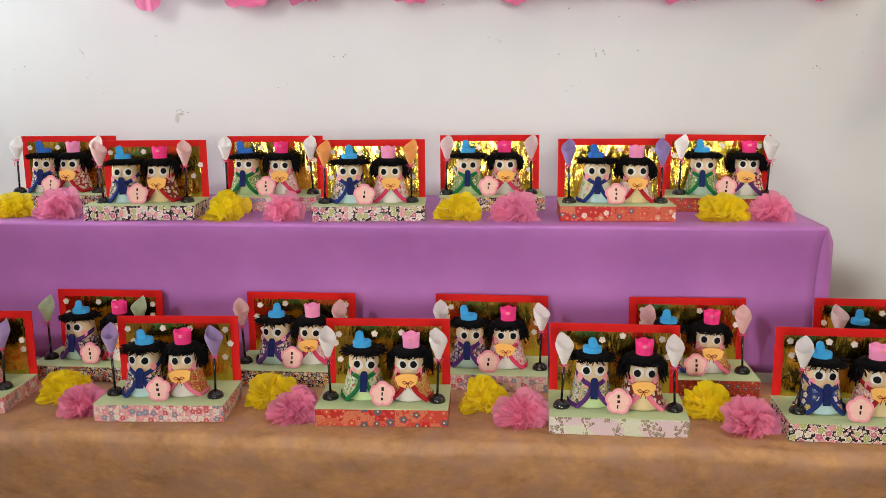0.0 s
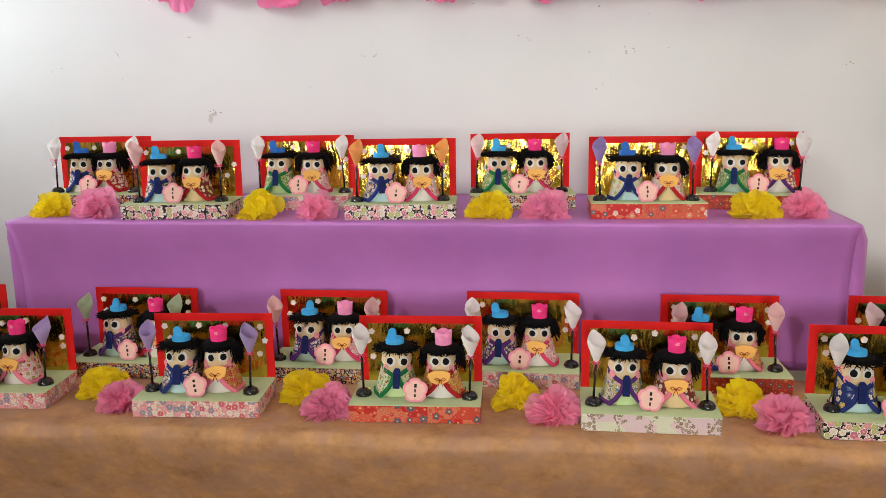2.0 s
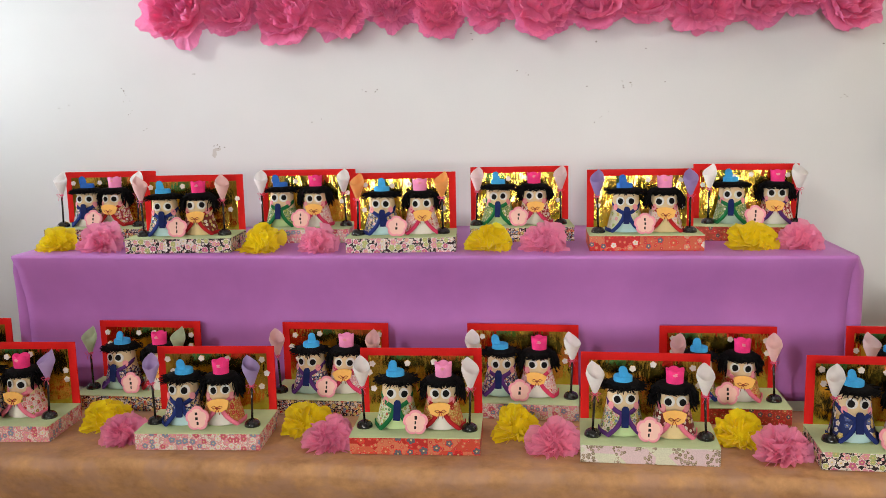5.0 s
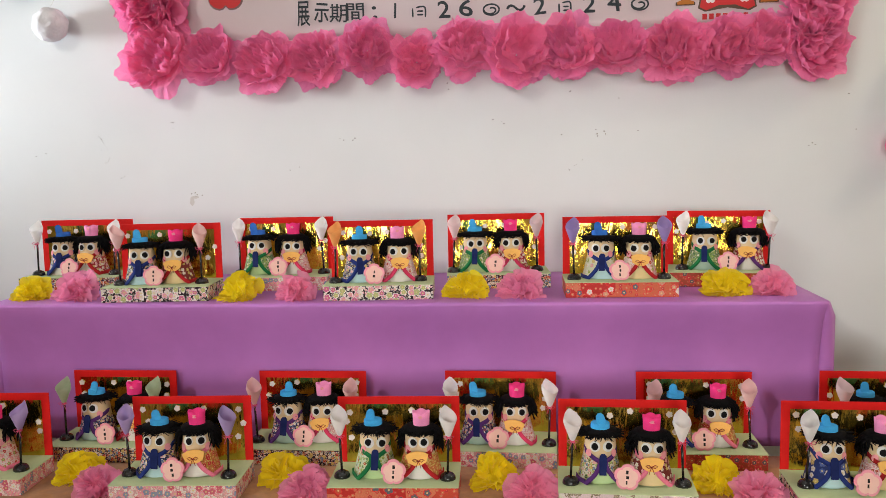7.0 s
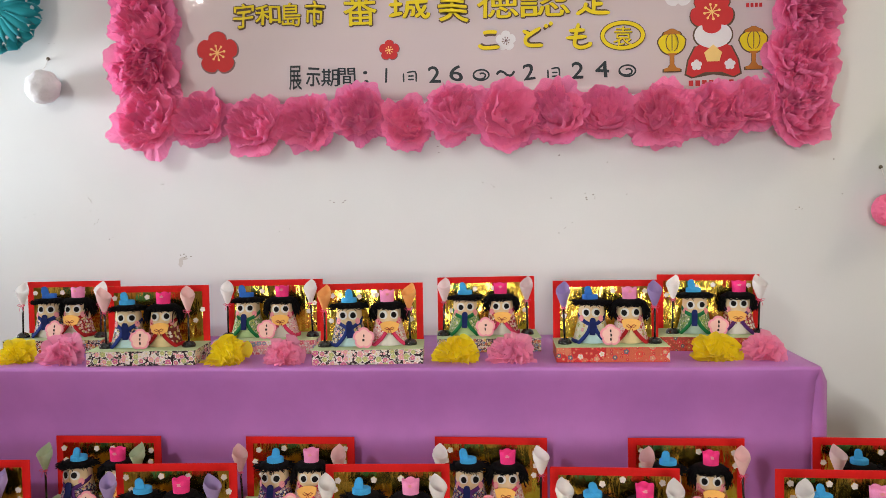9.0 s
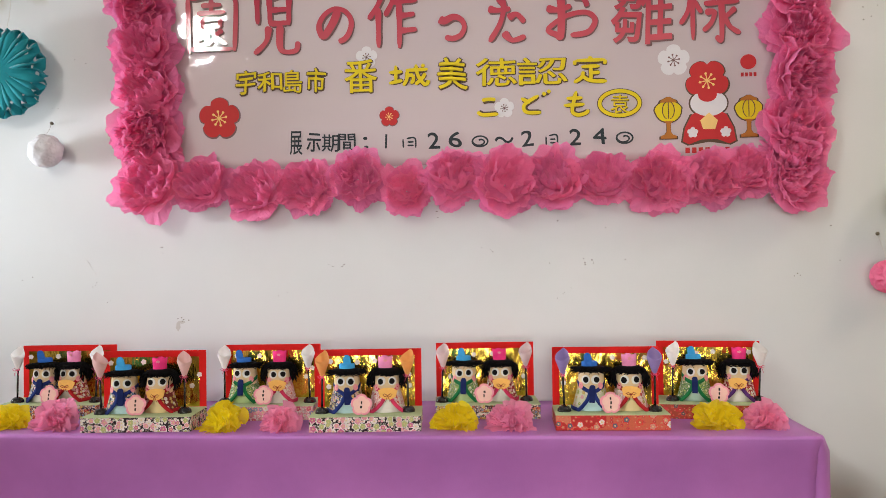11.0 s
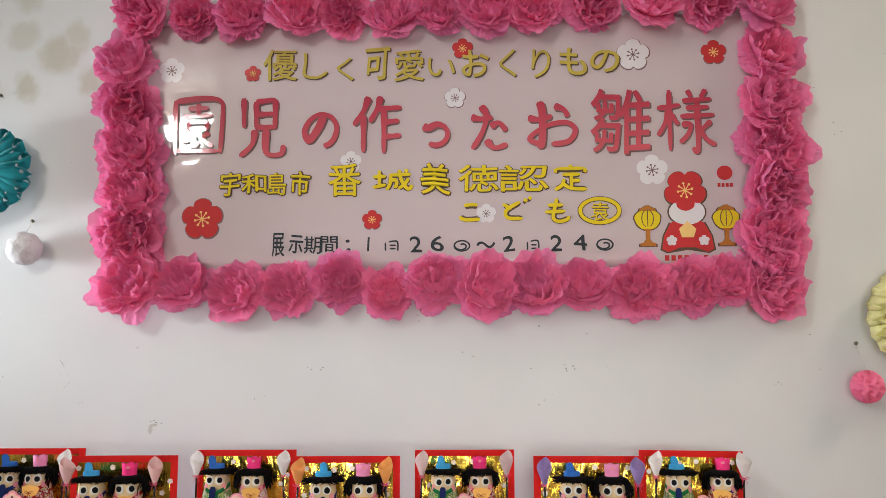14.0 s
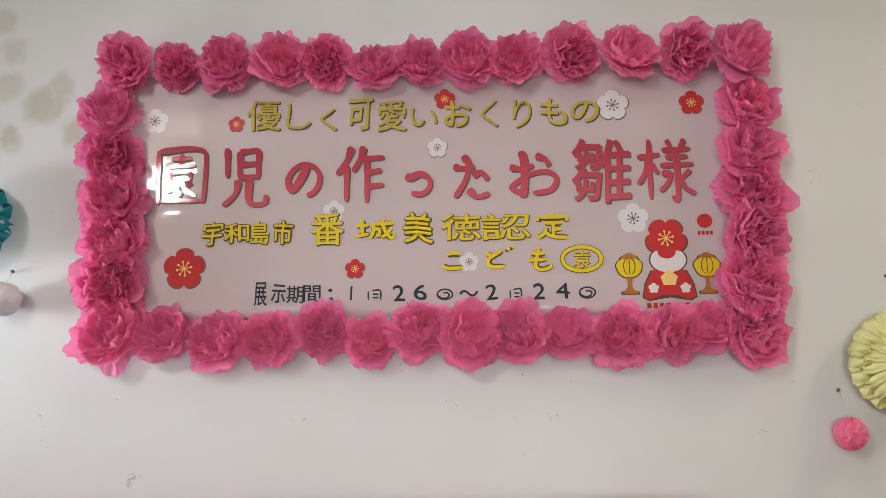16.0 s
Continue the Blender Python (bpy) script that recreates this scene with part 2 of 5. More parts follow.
HOT_FELT = plain("hot_pink_felt", (0.86, 0.045, 0.23), 0.9, 500, 0.14, 0.5)
LIGHT_FELT = plain("light_pink_felt", (0.86, 0.29, 0.52), 0.9, 500, 0.12, 0.5)
NAVY = plain("navy_felt", (0.014, 0.022, 0.10), 0.9, 500, 0.2, 0.5)
FAN = plain("orange_card", (0.88, 0.49, 0.13), 0.65, 200, 0.06)
CORD = plain("dark_red_cord", (0.33, 0.035, 0.025), 0.6, 500, 0.2)
PINK_CORD = plain("pink_cord", (0.72, 0.10, 0.20), 0.6, 500, 0.2)
BLACK_PLASTIC = plain("black_plastic", (0.008, 0.008, 0.009), 0.16, 90, 0.1, 0.05, 0.0, 0.4)
PLATE_RIM = plain("pink_felt_plate", (0.85, 0.34, 0.41), 0.85, 300, 0.08, 0.4)
PLATE_CARD = plain("cream_pink_card", (0.86, 0.55, 0.47), 0.65, 120, 0.05)
INK = plain("black_ink", (0.02, 0.016, 0.014), 0.6, 200, 0.2, 0.0)
PIN = plain("dull_brass_pin", (0.16, 0.14, 0.10), 0.4, 200, 0.2, 0.1, 0.7)
STRING = plain("white_thread", (0.72, 0.70, 0.66), 0.8, 500, 0.1)
CHIP = plain("old_pin_hole", (0.22, 0.20, 0.18), 0.9, 200, 0.3)
PLASTER = plain("bare_plaster", (0.56, 0.55, 0.52), 0.9, 90, 0.06, 0.3)
PINK_TISSUE = tissue("pink_tissue", (1.0, 0.37, 0.57), 0.42, 0.16)
ROSE_TISSUE = tissue("rose_tissue", (0.98, 0.29, 0.545), 0.36, 0.10)
YELLOW_TISSUE = tissue("yellow_tissue", (1.0, 0.80, 0.02), 0.42, 0.16)
TEAL_PAPER = tissue("teal_paper", (0.03, 0.36, 0.42), 0.3)
WHITE_PAPER = tissue("white_paper", (0.80, 0.79, 0.80), 0.2)
BALL_PINK = tissue("coral_pink_paper", (1.0, 0.30, 0.50), 0.45)
LEMON_PAPER = tissue("pale_yellow_paper", (0.93, 0.90, 0.48), 0.35)
POSTER, RED_PRINT = poster_film(), red_print()
GOLD_PRINT = plain("gold_print", (0.50, 0.39, 0.07), 0.6, 60, 0.15, 0.0, 0.0, 0.5)
YELLOW_PRINT = plain("yellow_print", (0.72, 0.56, 0.02), 0.6, 40, 0.05, 0.0, 0.0, 0.5)
DARK_PRINT = plain("dark_print", (0.11, 0.075, 0.05), 0.6, 40, 0.1, 0.0)
SLATE_PRINT = plain("slate_print", (0.035, 0.045, 0.05), 0.6, 40, 0.1, 0.0, 0.0, 0.5)
SHADE_PRINT = plain("grey_print", (0.20, 0.12, 0.12), 0.6, 40, 0.1, 0.0)
FLOWER_RED = plain("flower_red_print", (0.52, 0.038, 0.04), 0.6, 40, 0.06, 0.0, 0.0, 0.5)
FLOWER_WHITE = plain("flower_white_print", (0.70, 0.68, 0.70), 0.6, 40, 0.04, 0.0, 0.0, 0.5)
AMBER_PRINT = plain("amber_print", (0.42, 0.16, 0.03), 0.6, 40, 0.1, 0.0)
STAMEN = plain("stamen_print", (0.80, 0.55, 0.20), 0.6, 40, 0.06, 0.0)

SHADE = {k: tissue("lantern_paper_" + k, c, 0.35) for k, c in dict(
    white=(0.90, 0.88, 0.86), pink=(0.84, 0.58, 0.56), rose=(0.82, 0.66, 0.66), orange=(0.92, 0.45, 0.15),
    violet=(0.40, 0.30, 0.60), lavender=(0.47, 0.36, 0.62), green=(0.52, 0.62, 0.40)).items()}
COLLAR = {k: plain("collar_" + k, c, 0.85, 400, 0.15, 0.4) for k, c in dict(
    navy=(0.02, 0.035, 0.17), green=(0.015, 0.16, 0.05), purple=(0.10, 0.03, 0.16), pink=(0.78, 0.20, 0.30),
    red=(0.42, 0.018, 0.022), rose=(0.66, 0.05, 0.13)).items()}
INNER = {k: plain("inner_" + k, c, 0.7, 150, 0.05) for k, c in dict(
    blue=(0.52, 0.72, 0.74), white=(0.78, 0.74, 0.68), green=(0.56, 0.72, 0.36), cream=(0.76, 0.60, 0.32), mint=(0.50, 0.66, 0.56)).items()}
W_, PK, RD, GR, BL, GD = (0.76, 0.70, 0.62), (0.76, 0.34, 0.38), (0.52, 0.04, 0.04), (0.30, 0.40, 0.10), (0.10, 0.17, 0.36), (0.62, 0.46, 0.14)
ROBE = dict(
    navy=washi("navy_washi", (0.018, 0.025, 0.10), [W_, GD, BL, PK], 120, 0.34, [GD, BL]),
    gold_navy=washi("navy_gold_washi", (0.02, 0.035, 0.15), [GD, W_, (0.10, 0.14, 0.34)], 75, 0.42),
    green=washi("green_washi", (0.10, 0.20, 0.08), [GR, W_, (0.2, 0.3, 0.14)], 150, 0.36, [GR, W_]),
    leaf=washi("green_white_washi", (0.62, 0.68, 0.50), [GR, (0.08, 0.22, 0.10), W_, RD], 150, 0.36, [GR, W_]),
    pale=washi("pale_washi", (0.66, 0.66, 0.44), [GR, W_, PK, GD], 95, 0.40),
    multi=washi("many_coloured_washi", (0.70, 0.64, 0.50), [GR, PK, BL, GD, (0.06, 0.10, 0.03)], 130, 0.40, [(0.08, 0.12, 0.03), RD, W_]),
    purple=washi("purple_washi", (0.045, 0.03, 0.075), [W_, PK, (0.24, 0.10, 0.26), GD], 140, 0.33, [BL, RD]),
    red=washi("red_washi", (0.28, 0.025, 0.025), [W_, PK, GD], 130, 0.34, [RD, PK]),
    wine=washi("wine_washi", (0.20, 0.03, 0.025), [W_, GD, PK], 105, 0.40),
    pink=washi("pink_washi", (0.70, 0.36, 0.38), [W_, RD, PK], 130, 0.36, [W_, PK]),
    white=washi("white_floral_washi", (0.76, 0.68, 0.60), [RD, PK, GR, W_], 120, 0.38, [PK, W_]),
    amber=washi("amber_washi", (0.48, 0.20, 0.045), [RD, GD, (0.6, 0.3, 0.08)], 110, 0.40, [GD, RD]))
BOX = dict(
    black=washi("black_floral_box_paper", (0.03, 0.018, 0.02), [W_, (0.62, 0.16, 0.28), (0.46, 0.52, 0.20), PK], 68, 0.44, [W_, (0.03, 0.018, 0.02), PK]),
    dark=washi("dark_floral_box_paper", (0.03, 0.022, 0.03), [GD, RD, W_, BL], 115, 0.38, [W_, RD]),
    pink=washi("pink_floral_box_paper", (0.62, 0.36, 0.34), [(0.62, 0.13, 0.17), W_, (0.24, 0.30, 0.40), PK], 78, 0.46, [W_, PK]),
    patch=washi("red_patchwork_box_paper", (0.5, 0.06, 0.03), [(0.56, 0.02, 0.02), W_, (0.12, 0.13, 0.16), (0.62, 0.10, 0.05), (0.64, 0.30, 0.2)], 42, 0.30, [RD, (0.6, 0.2, 0.1), (0.62, 0.16, 0.08)], 0.5,
                [(0.62, 0.13, 0.06), (0.52, 0.025, 0.02), (0.66, 0.20, 0.10), (0.60, 0.07, 0.035)]),
    sprig=washi("white_sprig_box_paper", (0.76, 0.68, 0.58), [(0.30, 0.25, 0.17), (0.24, 0.18, 0.11), (0.38, 0.30, 0.22)], 150, 0.50,
                None, 0.6, [(0.76, 0.60, 0.62), (0.72, 0.74, 0.56), (0.80, 0.74, 0.68)], (0.62, 0.52, 0.36), True),
    brick=washi("russet_box_paper", (0.36, 0.06, 0.03), [RD, (0.5, 0.14, 0.05), (0.12, 0.10, 0.10)], 60, 0.32, [RD, (0.45, 0.1, 0.05)]))

# ---------------------------------------------------------------- mesh helpers
Rn = random.Random(7)


def mesh_of(name, bm, mats, smooth=False):
    """The bmesh as a mesh, with UVs in metres where it has none of its own."""
    bm.normal_update()
    if not bm.loops.layers.uv:
        uv = bm.loops.layers.uv.new("UVMap")
        for f in bm.faces:
            a = max(range(3), key=lambda i: abs(f.normal[i]))
            i, j = ((1, 2), (0, 2), (0, 1))[a]
            for l in f.loops:
                l[uv].uv = (l.vert.co[i], l.vert.co[j])
    if smooth:
        for f in bm.faces:
            f.smooth = True
    me = bpy.data.meshes.new(name)
    bm.to_mesh(me)
    bm.free()
    for m in mats if isinstance(mats, (list, tuple)) else [mats]:
        me.materials.append(m)
    return me


def part(name, bm, mats, parent=None, label="", m=None, smooth=False):
    me = bm if isinstance(bm, bpy.types.Mesh) else mesh_of(name, bm, mats, smooth)
    ob = new(name, me)
    if m is not None:
        ob.matrix_basis = m
    if parent is not None:
        ob.parent = parent
    return tagged(ob, label)


def thing(name, m, label, category, group="", kind=""):
    ob = new(name)
    ob.empty_display_size = 0.02
    ob.matrix_basis = m
    return tagged(ob, label, category, group, kind)


def structure(name, bm, mats, label, category, smooth=False):
    return tagged(part(name, bm, mats, None, "", None, smooth), label, category, "", "structure")


def box(bm, x0, x1, y0, y1, z0, z1, bevel=0.0, mat=0):
    v = [bm.verts.new((x, y, z)) for x in (x0, x1) for y in (y0, y1) for z in (z0, z1)]
    fs = [bm.faces.new([v[i] for i in q]) for q in ((0, 1, 3, 2), (4, 6, 7, 5), (0, 4, 5, 1), (2, 3, 7, 6), (0, 2, 6, 4), (1, 5, 7, 3))]
    for f in fs:
        f.material_index = mat
    if bevel:
        es = list({e for f in fs for e in f.edges})
        bmesh.ops.bevel(bm, geom=es, offset=bevel, segments=2, affect="EDGES", profile=0.5)
    return bm


def grid(bm, pts, mat=0, closed=False, uvs=None):
    """A sheet of quads over rows of points."""
    rows = [[bm.verts.new(p) for p in r] for r in pts]
    uv = bm.loops.layers.uv.verify() if uvs else None
    for i in range(len(rows) - 1):
        n = len(rows[i])
        for j in range(n if closed else n - 1):
            k = (j + 1) % n
            f = bm.faces.new((rows[i][j], rows[i][k], rows[i + 1][k], rows[i + 1][j]))
            f.material_index, f.smooth = mat, True
            if uv:
                for l, (a, b) in zip(f.loops, ((i, j), (i, k), (i + 1, k), (i + 1, j))):
                    l[uv].uv = uvs[a][b]
    return rows


def lathe(bm, profile, n=20, mat=0, cx=0.0, cy=0.0, cap=True):
    rows = grid(bm, [[(cx + r * math.cos(2 * math.pi * j / n), cy + r * math.sin(2 * math.pi * j / n), z) for j in range(n)] for r, z in profile], mat, True)
    if cap:
        for r, flip in ((rows[0], True), (rows[-1], False)):
            f = bm.faces.new(r[::-1] if flip else r)
            f.material_index = mat
    return rows


def tube(bm, pts, radius, n=5, mat=0, taper=0.0):
    pts = [Vector(p) for p in pts]
    rings = []
    for i, p in enumerate(pts):
        d = (pts[min(i + 1, len(pts) - 1)] - pts[max(i - 1, 0)]).normalized()
        a = d.cross(Vector((0.31, 0.17, 0.93))).normalized()
        b = d.cross(a)
        r = radius * (1 - taper * i / (len(pts) - 1))
        rings.append([p + r * (a * math.cos(2 * math.pi * j / n) + b * math.sin(2 * math.pi * j / n)) for j in range(n)])
    rows = grid(bm, rings, mat, True)
    for r in (rows[0][::-1], rows[-1]):
        bm.faces.new(r).material_index = mat


def slab(bm, outline, y0, y1, mat=0):
    """An outline in x, z, made solid from y0 (front) to y1."""
    a = [bm.verts.new((x, y0, z)) for x, z in outline]
    b = [bm.verts.new((x, y1, z)) for x, z in outline]
    n = len(a)
    fs = [bm.faces.new(a), bm.faces.new(b[::-1])] + [bm.faces.new((a[i], b[i], b[(i + 1) % n], a[(i + 1) % n])) for i in range(n)]
    for f in fs:
        f.material_index = mat
    return fs


def ribbon(bm, path, half, y, mat=0, brush=0.0):
    """A pen stroke: a flat band along a path in x, z, with rounded ends."""
    rows, last = [], len(path) - 1
    for i, (x, z) in enumerate(path):
        (ax, az), (bx, bz) = path[max(i - 1, 0)], path[min(i + 1, last)]
        l = math.hypot(bx - ax, bz - az) or 1.0
        cut = 0.45 if i in (0, last) else 0.8 if i in (1, last - 1) else 1.0
        w = half * cut * (1 - brush * (0.5 - 0.5 * math.cos(2 * math.pi * i / last)) * 0.4 - brush * 0.45 * (i / last) ** 2)
        nx, nz = -(bz - az) / l * w, (bx - ax) / l * w
        y1 = y - 0.0004 - 0.0004 * i / last
        rows.append([(x - nx, y, z - nz), (x - nx, y1, z - nz), (x + nx, y1, z + nz), (x + nx, y, z + nz)])
    start = len(bm.faces)
    for row in grid(bm, rows, mat, True)[::last or 1]:
        bm.faces.new(row)
    bm.faces.ensure_lookup_table()
    for f in bm.faces[start:]:
        f.smooth = False


def blossom(r, lobes=5, depth=0.16, n=40, turn=math.pi / 2):
    """Outline of a flower with round petals."""
    out = []
    for i in range(n):
        a = 2 * math.pi * i / n
        k = 1 - depth * (1 - abs(math.sin(lobes * a / 2)) ** 0.55) * 1.25
        out.append((r * k * math.cos(a + turn - math.pi / lobes), r * k * math.sin(a + turn - math.pi / lobes)))
    return out


def shifted(outline, x, z):
    return [(a + x, b + z) for a, b in outline]


def disc(x, z, r, n=20, squash=1.0):
    return [(x + r * math.cos(2 * math.pi * i / n), z + r * squash * math.sin(2 * math.pi * i / n)) for i in range(n)]


# ---------------------------------------------------------------- lettering, made first while the scene is small


DENSE = "園雛様優愛番徳認島展期間袁"


def glyphs(jobs, slim):
    """Meshes of single characters: rows of (character, em size); slim: how much thinner than the font the simple kana are."""
    obs = []
    for ch, size in jobs:
        cu = bpy.data.curves.new("glyph", "FONT")
        cu.body, cu.size, cu.align_x, cu.resolution_u = ch, size, "CENTER", 4
        cu.offset = -slim * size if ch in "しくいり" else 0.0
        obs.append(new("glyph", cu))
    deps = bpy.context.evaluated_depsgraph_get()
    made = []
    for ob in obs:
        me = bpy.data.meshes.new_from_object(ob.evaluated_get(deps))
        vs = np.array([v.co[:] for v in me.vertices]) if len(me.vertices) else np.zeros((1, 3))
        lo, hi = vs.min(0), vs.max(0)
        made.append((me, (lo + hi) / 2, hi - lo))
    for ob in obs:
        cu = ob.data
        bpy.data.objects.remove(ob)
        bpy.data.curves.remove(cu)
    return made


def lettering(name, chars, y, size, fat, mat, parent, dx=0.0, dz=0.0, brush=0.03, slim=0.014):
    """Characters given with their centre, width and height, each a part; fat: how much bolder than the font; brush: how much the strokes sway."""
    turns = [(0.0, 0.0)] + [(math.cos(k * math.pi / 3 + 0.4), math.sin(k * math.pi / 3 + 0.4)) for k in range(6)]
    for (ch, x, z, wide, high), (me, mid, span) in zip(chars, glyphs([(c[0], size) for c in chars], slim)):
        bold, bent = (0.6 * fat, 0.4 * brush) if ch in DENSE else (fat, brush)
        kx, kz = wide / max(span[0], 0.2 * size), high / max(span[1], 0.2 * size)
        bm = bmesh.new()
        for k, (ox, oz) in enumerate(turns):
            start = len(bm.verts)
            bm.from_mesh(me)
            bm.verts.ensure_lookup_table()
            for v in bm.verts[start:]:
                gx, gz = (v.co.x - mid[0]) * kx, (v.co.y - mid[1]) * kz
                sway = bent * size * math.sin(gz / size * 5 + x * 31), bent * size * math.sin(gx / size * 5 + x * 17)
                v.co = (x + dx + gx + bold * ox + sway[0], y - 0.0001 * k, z + dz + gz + bold * oz + sway[1])
        bpy.data.meshes.remove(me)
        bm.normal_update()
        for f in bm.faces:
            f.smooth = False
            if f.normal.y > 0:
                f.normal_flip()
        part(name, bm, mat, parent)


# pen strokes of the simple hand-lettered characters, in a unit square
STROKES = {}
STROKES["の"] = [[(0.58, 0.93), (0.45, 0.6), (0.2, 0.22), (0.08, 0.26), (0.03, 0.52), (0.2, 0.82), (0.5, 0.98), (0.82, 0.88), (0.97, 0.6), (0.92, 0.3), (0.78, 0.1), (0.6, 0.02)]]
STROKES["っ"] = [[(0.0, 0.9), (0.2, 0.82), (0.55, 0.97), (0.85, 0.85), (0.97, 0.55), (0.85, 0.22), (0.55, 0.06), (0.22, 0.12)]]
STROKES["た"] = [[(0.0, 0.74), (0.25, 0.7), (0.58, 0.73)], [(0.26, 0.99), (0.41, 0.78), (0.3, 0.4), (0.02, 0.02)], [(0.52, 0.52), (0.75, 0.6), (0.95, 0.42)], [(0.4, 0.22), (0.62, 0.04), (0.97, 0.12)]]
STROKES["お"] = [[(0.0, 0.63), (0.25, 0.59), (0.5, 0.67)], [(0.24, 0.98), (0.3, 0.7), (0.28, 0.07), (0.2, 0.08), (0.03, 0.2), (0.4, 0.46), (0.8, 0.52), (0.98, 0.36), (0.84, 0.12), (0.48, 0.06)], [(0.55, 0.88), (0.75, 0.8), (0.83, 0.64)]]
STROKES["こ"] = [[(0.25, 0.88), (0.55, 0.93), (0.85, 0.9)], [(0.04, 0.22), (0.3, 0.05), (0.97, 0.08)]]
STROKES["ど"] = [[(0.0, 0.68), (0.3, 0.47)], [(0.6, 0.78), (0.12, 0.4), (0.18, 0.08), (0.68, 0.05)], [(0.74, 0.9), (0.83, 0.78)], [(0.9, 0.99), (0.99, 0.88)]]
STROKES["も"] = [[(0.52, 0.98), (0.4, 0.5), (0.36, 0.16), (0.6, 0.03), (0.95, 0.12), (0.98, 0.24)], [(0.12, 0.7), (0.78, 0.71)], [(0.0, 0.42), (0.86, 0.45)]]
STROKES["月"] = [[(0.02, 0.88), (0.04, 0.06)], [(0.3, 0.93), (0.94, 0.95), (0.99, 0.05)], [(0.36, 0.6), (0.84, 0.6)], [(0.36, 0.28), (0.84, 0.28)]]
STROKES["日"] = [[(0.5 + (0.12 + 0.38 * min(1.0, k / 16)) * math.cos(2.3 - k * 0.36), 0.5 + (0.12 + 0.38 * min(1.0, k / 16)) * math.sin(2.3 - k * 0.36)) for k in range(34)]]
STROKES["児"] = [[(0.08, 0.98), (0.1, 0.48)], [(0.36, 0.92), (0.38, 0.45)], [(0.36, 0.91), (0.8, 0.95)], [(0.8, 0.95), (0.79, 0.45)], [(0.4, 0.7), (0.78, 0.71)], [(0.38, 0.48), (0.78, 0.49)], [(0.34, 0.44), (0.29, 0.2), (0.02, 0.0)], [(0.6, 0.46), (0.59, 0.12), (0.7, 0.02), (0.95, 0.04), (0.99, 0.18)]]
STROKES["作"] = [[(0.3, 1.0), (0.2, 0.75), (0.0, 0.5)], [(0.2, 0.68), (0.2, 0.02)], [(0.55, 1.0), (0.48, 0.78), (0.33, 0.55)], [(0.45, 0.78), (0.98, 0.8)], [(0.62, 0.78), (0.62, 0.0)], [(0.62, 0.54), (0.93, 0.57)], [(0.62, 0.29), (0.97, 0.31)]]
STROKES["様"] = [[(0.0, 0.7), (0.4, 0.75)], [(0.21, 1.0), (0.21, 0.0)], [(0.2, 0.7), (0.13, 0.45), (0.0, 0.25)], [(0.22, 0.62), (0.36, 0.42)], [(0.53, 0.99), (0.6, 0.88)], [(0.85, 1.0), (0.76, 0.86)], [(0.44, 0.82), (0.95, 0.84)],
                 [(0.5, 0.7), (0.9, 0.71)], [(0.4, 0.56), (0.99, 0.58)], [(0.69, 0.84), (0.69, 0.02), (0.6, 0.05)], [(0.42, 0.42), (0.57, 0.42), (0.52, 0.26), (0.38, 0.13)], [(0.93, 0.48), (0.74, 0.32)], [(0.7, 0.42), (0.82, 0.2), (1.0, 0.08)]]
STROKES["園"] = [[(0.04, 0.95), (0.06, 0.0)], [(0.05, 0.93), (0.6, 0.98), (0.93, 0.93), (0.98, 0.7), (0.95, 0.02)], [(0.07, 0.07), (0.93, 0.06)], [(0.3, 0.8), (0.7, 0.81)], [(0.5, 0.89), (0.5, 0.68)], [(0.22, 0.67), (0.78, 0.68)],
                 [(0.32, 0.57), (0.33, 0.42)], [(0.32, 0.57), (0.68, 0.57)], [(0.68, 0.57), (0.67, 0.42)], [(0.33, 0.44), (0.67, 0.44)], [(0.48, 0.42), (0.36, 0.28), (0.2, 0.22)], [(0.42, 0.36), (0.42, 0.15), (0.53, 0.22)], [(0.72, 0.38), (0.58, 0.29)], [(0.48, 0.42), (0.62, 0.24), (0.8, 0.14)]]
STROKES["定"] = [[(0.5, 1.0), (0.5, 0.86)], [(0.05, 0.68), (0.06, 0.85)], [(0.06, 0.84), (0.94, 0.85)], [(0.94, 0.85), (0.92, 0.68)], [(0.24, 0.61), (0.78, 0.62)], [(0.52, 0.61), (0.52, 0.1)], [(0.52, 0.37), (0.78, 0.38)], [(0.3, 0.44), (0.24, 0.2), (0.02, 0.02)], [(0.26, 0.27), (0.5, 0.08), (0.98, 0.04)]]
STROKES["城"] = [[(0.0, 0.66), (0.34, 0.68)], [(0.17, 0.98), (0.17, 0.22)], [(0.0, 0.15), (0.34, 0.27)], [(0.42, 0.74), (0.98, 0.76)], [(0.46, 0.74), (0.45, 0.35), (0.36, 0.02)], [(0.47, 0.5), (0.62, 0.5)], [(0.62, 0.5), (0.6, 0.2), (0.54, 0.2)], [(0.68, 1.0), (0.73, 0.5), (0.88, 0.08), (0.97, 0.1), (0.99, 0.25)], [(0.92, 0.58), (0.82, 0.3), (0.66, 0.06)], [(0.82, 0.97), (0.9, 0.9)]]


def smooth_path(pts, n=7):
    """A curve through the points."""
    p = [Vector(q) for q in [pts[0], *pts, pts[-1]]]
    out = []
    for a, b, c, d in zip(p, p[1:], p[2:], p[3:]):
        for k in range(n):
            t = k / n
            out.append(0.5 * (2 * b + (c - a) * t + (2 * a - 5 * b + 4 * c - d) * t * t + (3 * b - a - 3 * c + d) * t ** 3))
    return [tuple(q) for q in out + [p[-1]]]


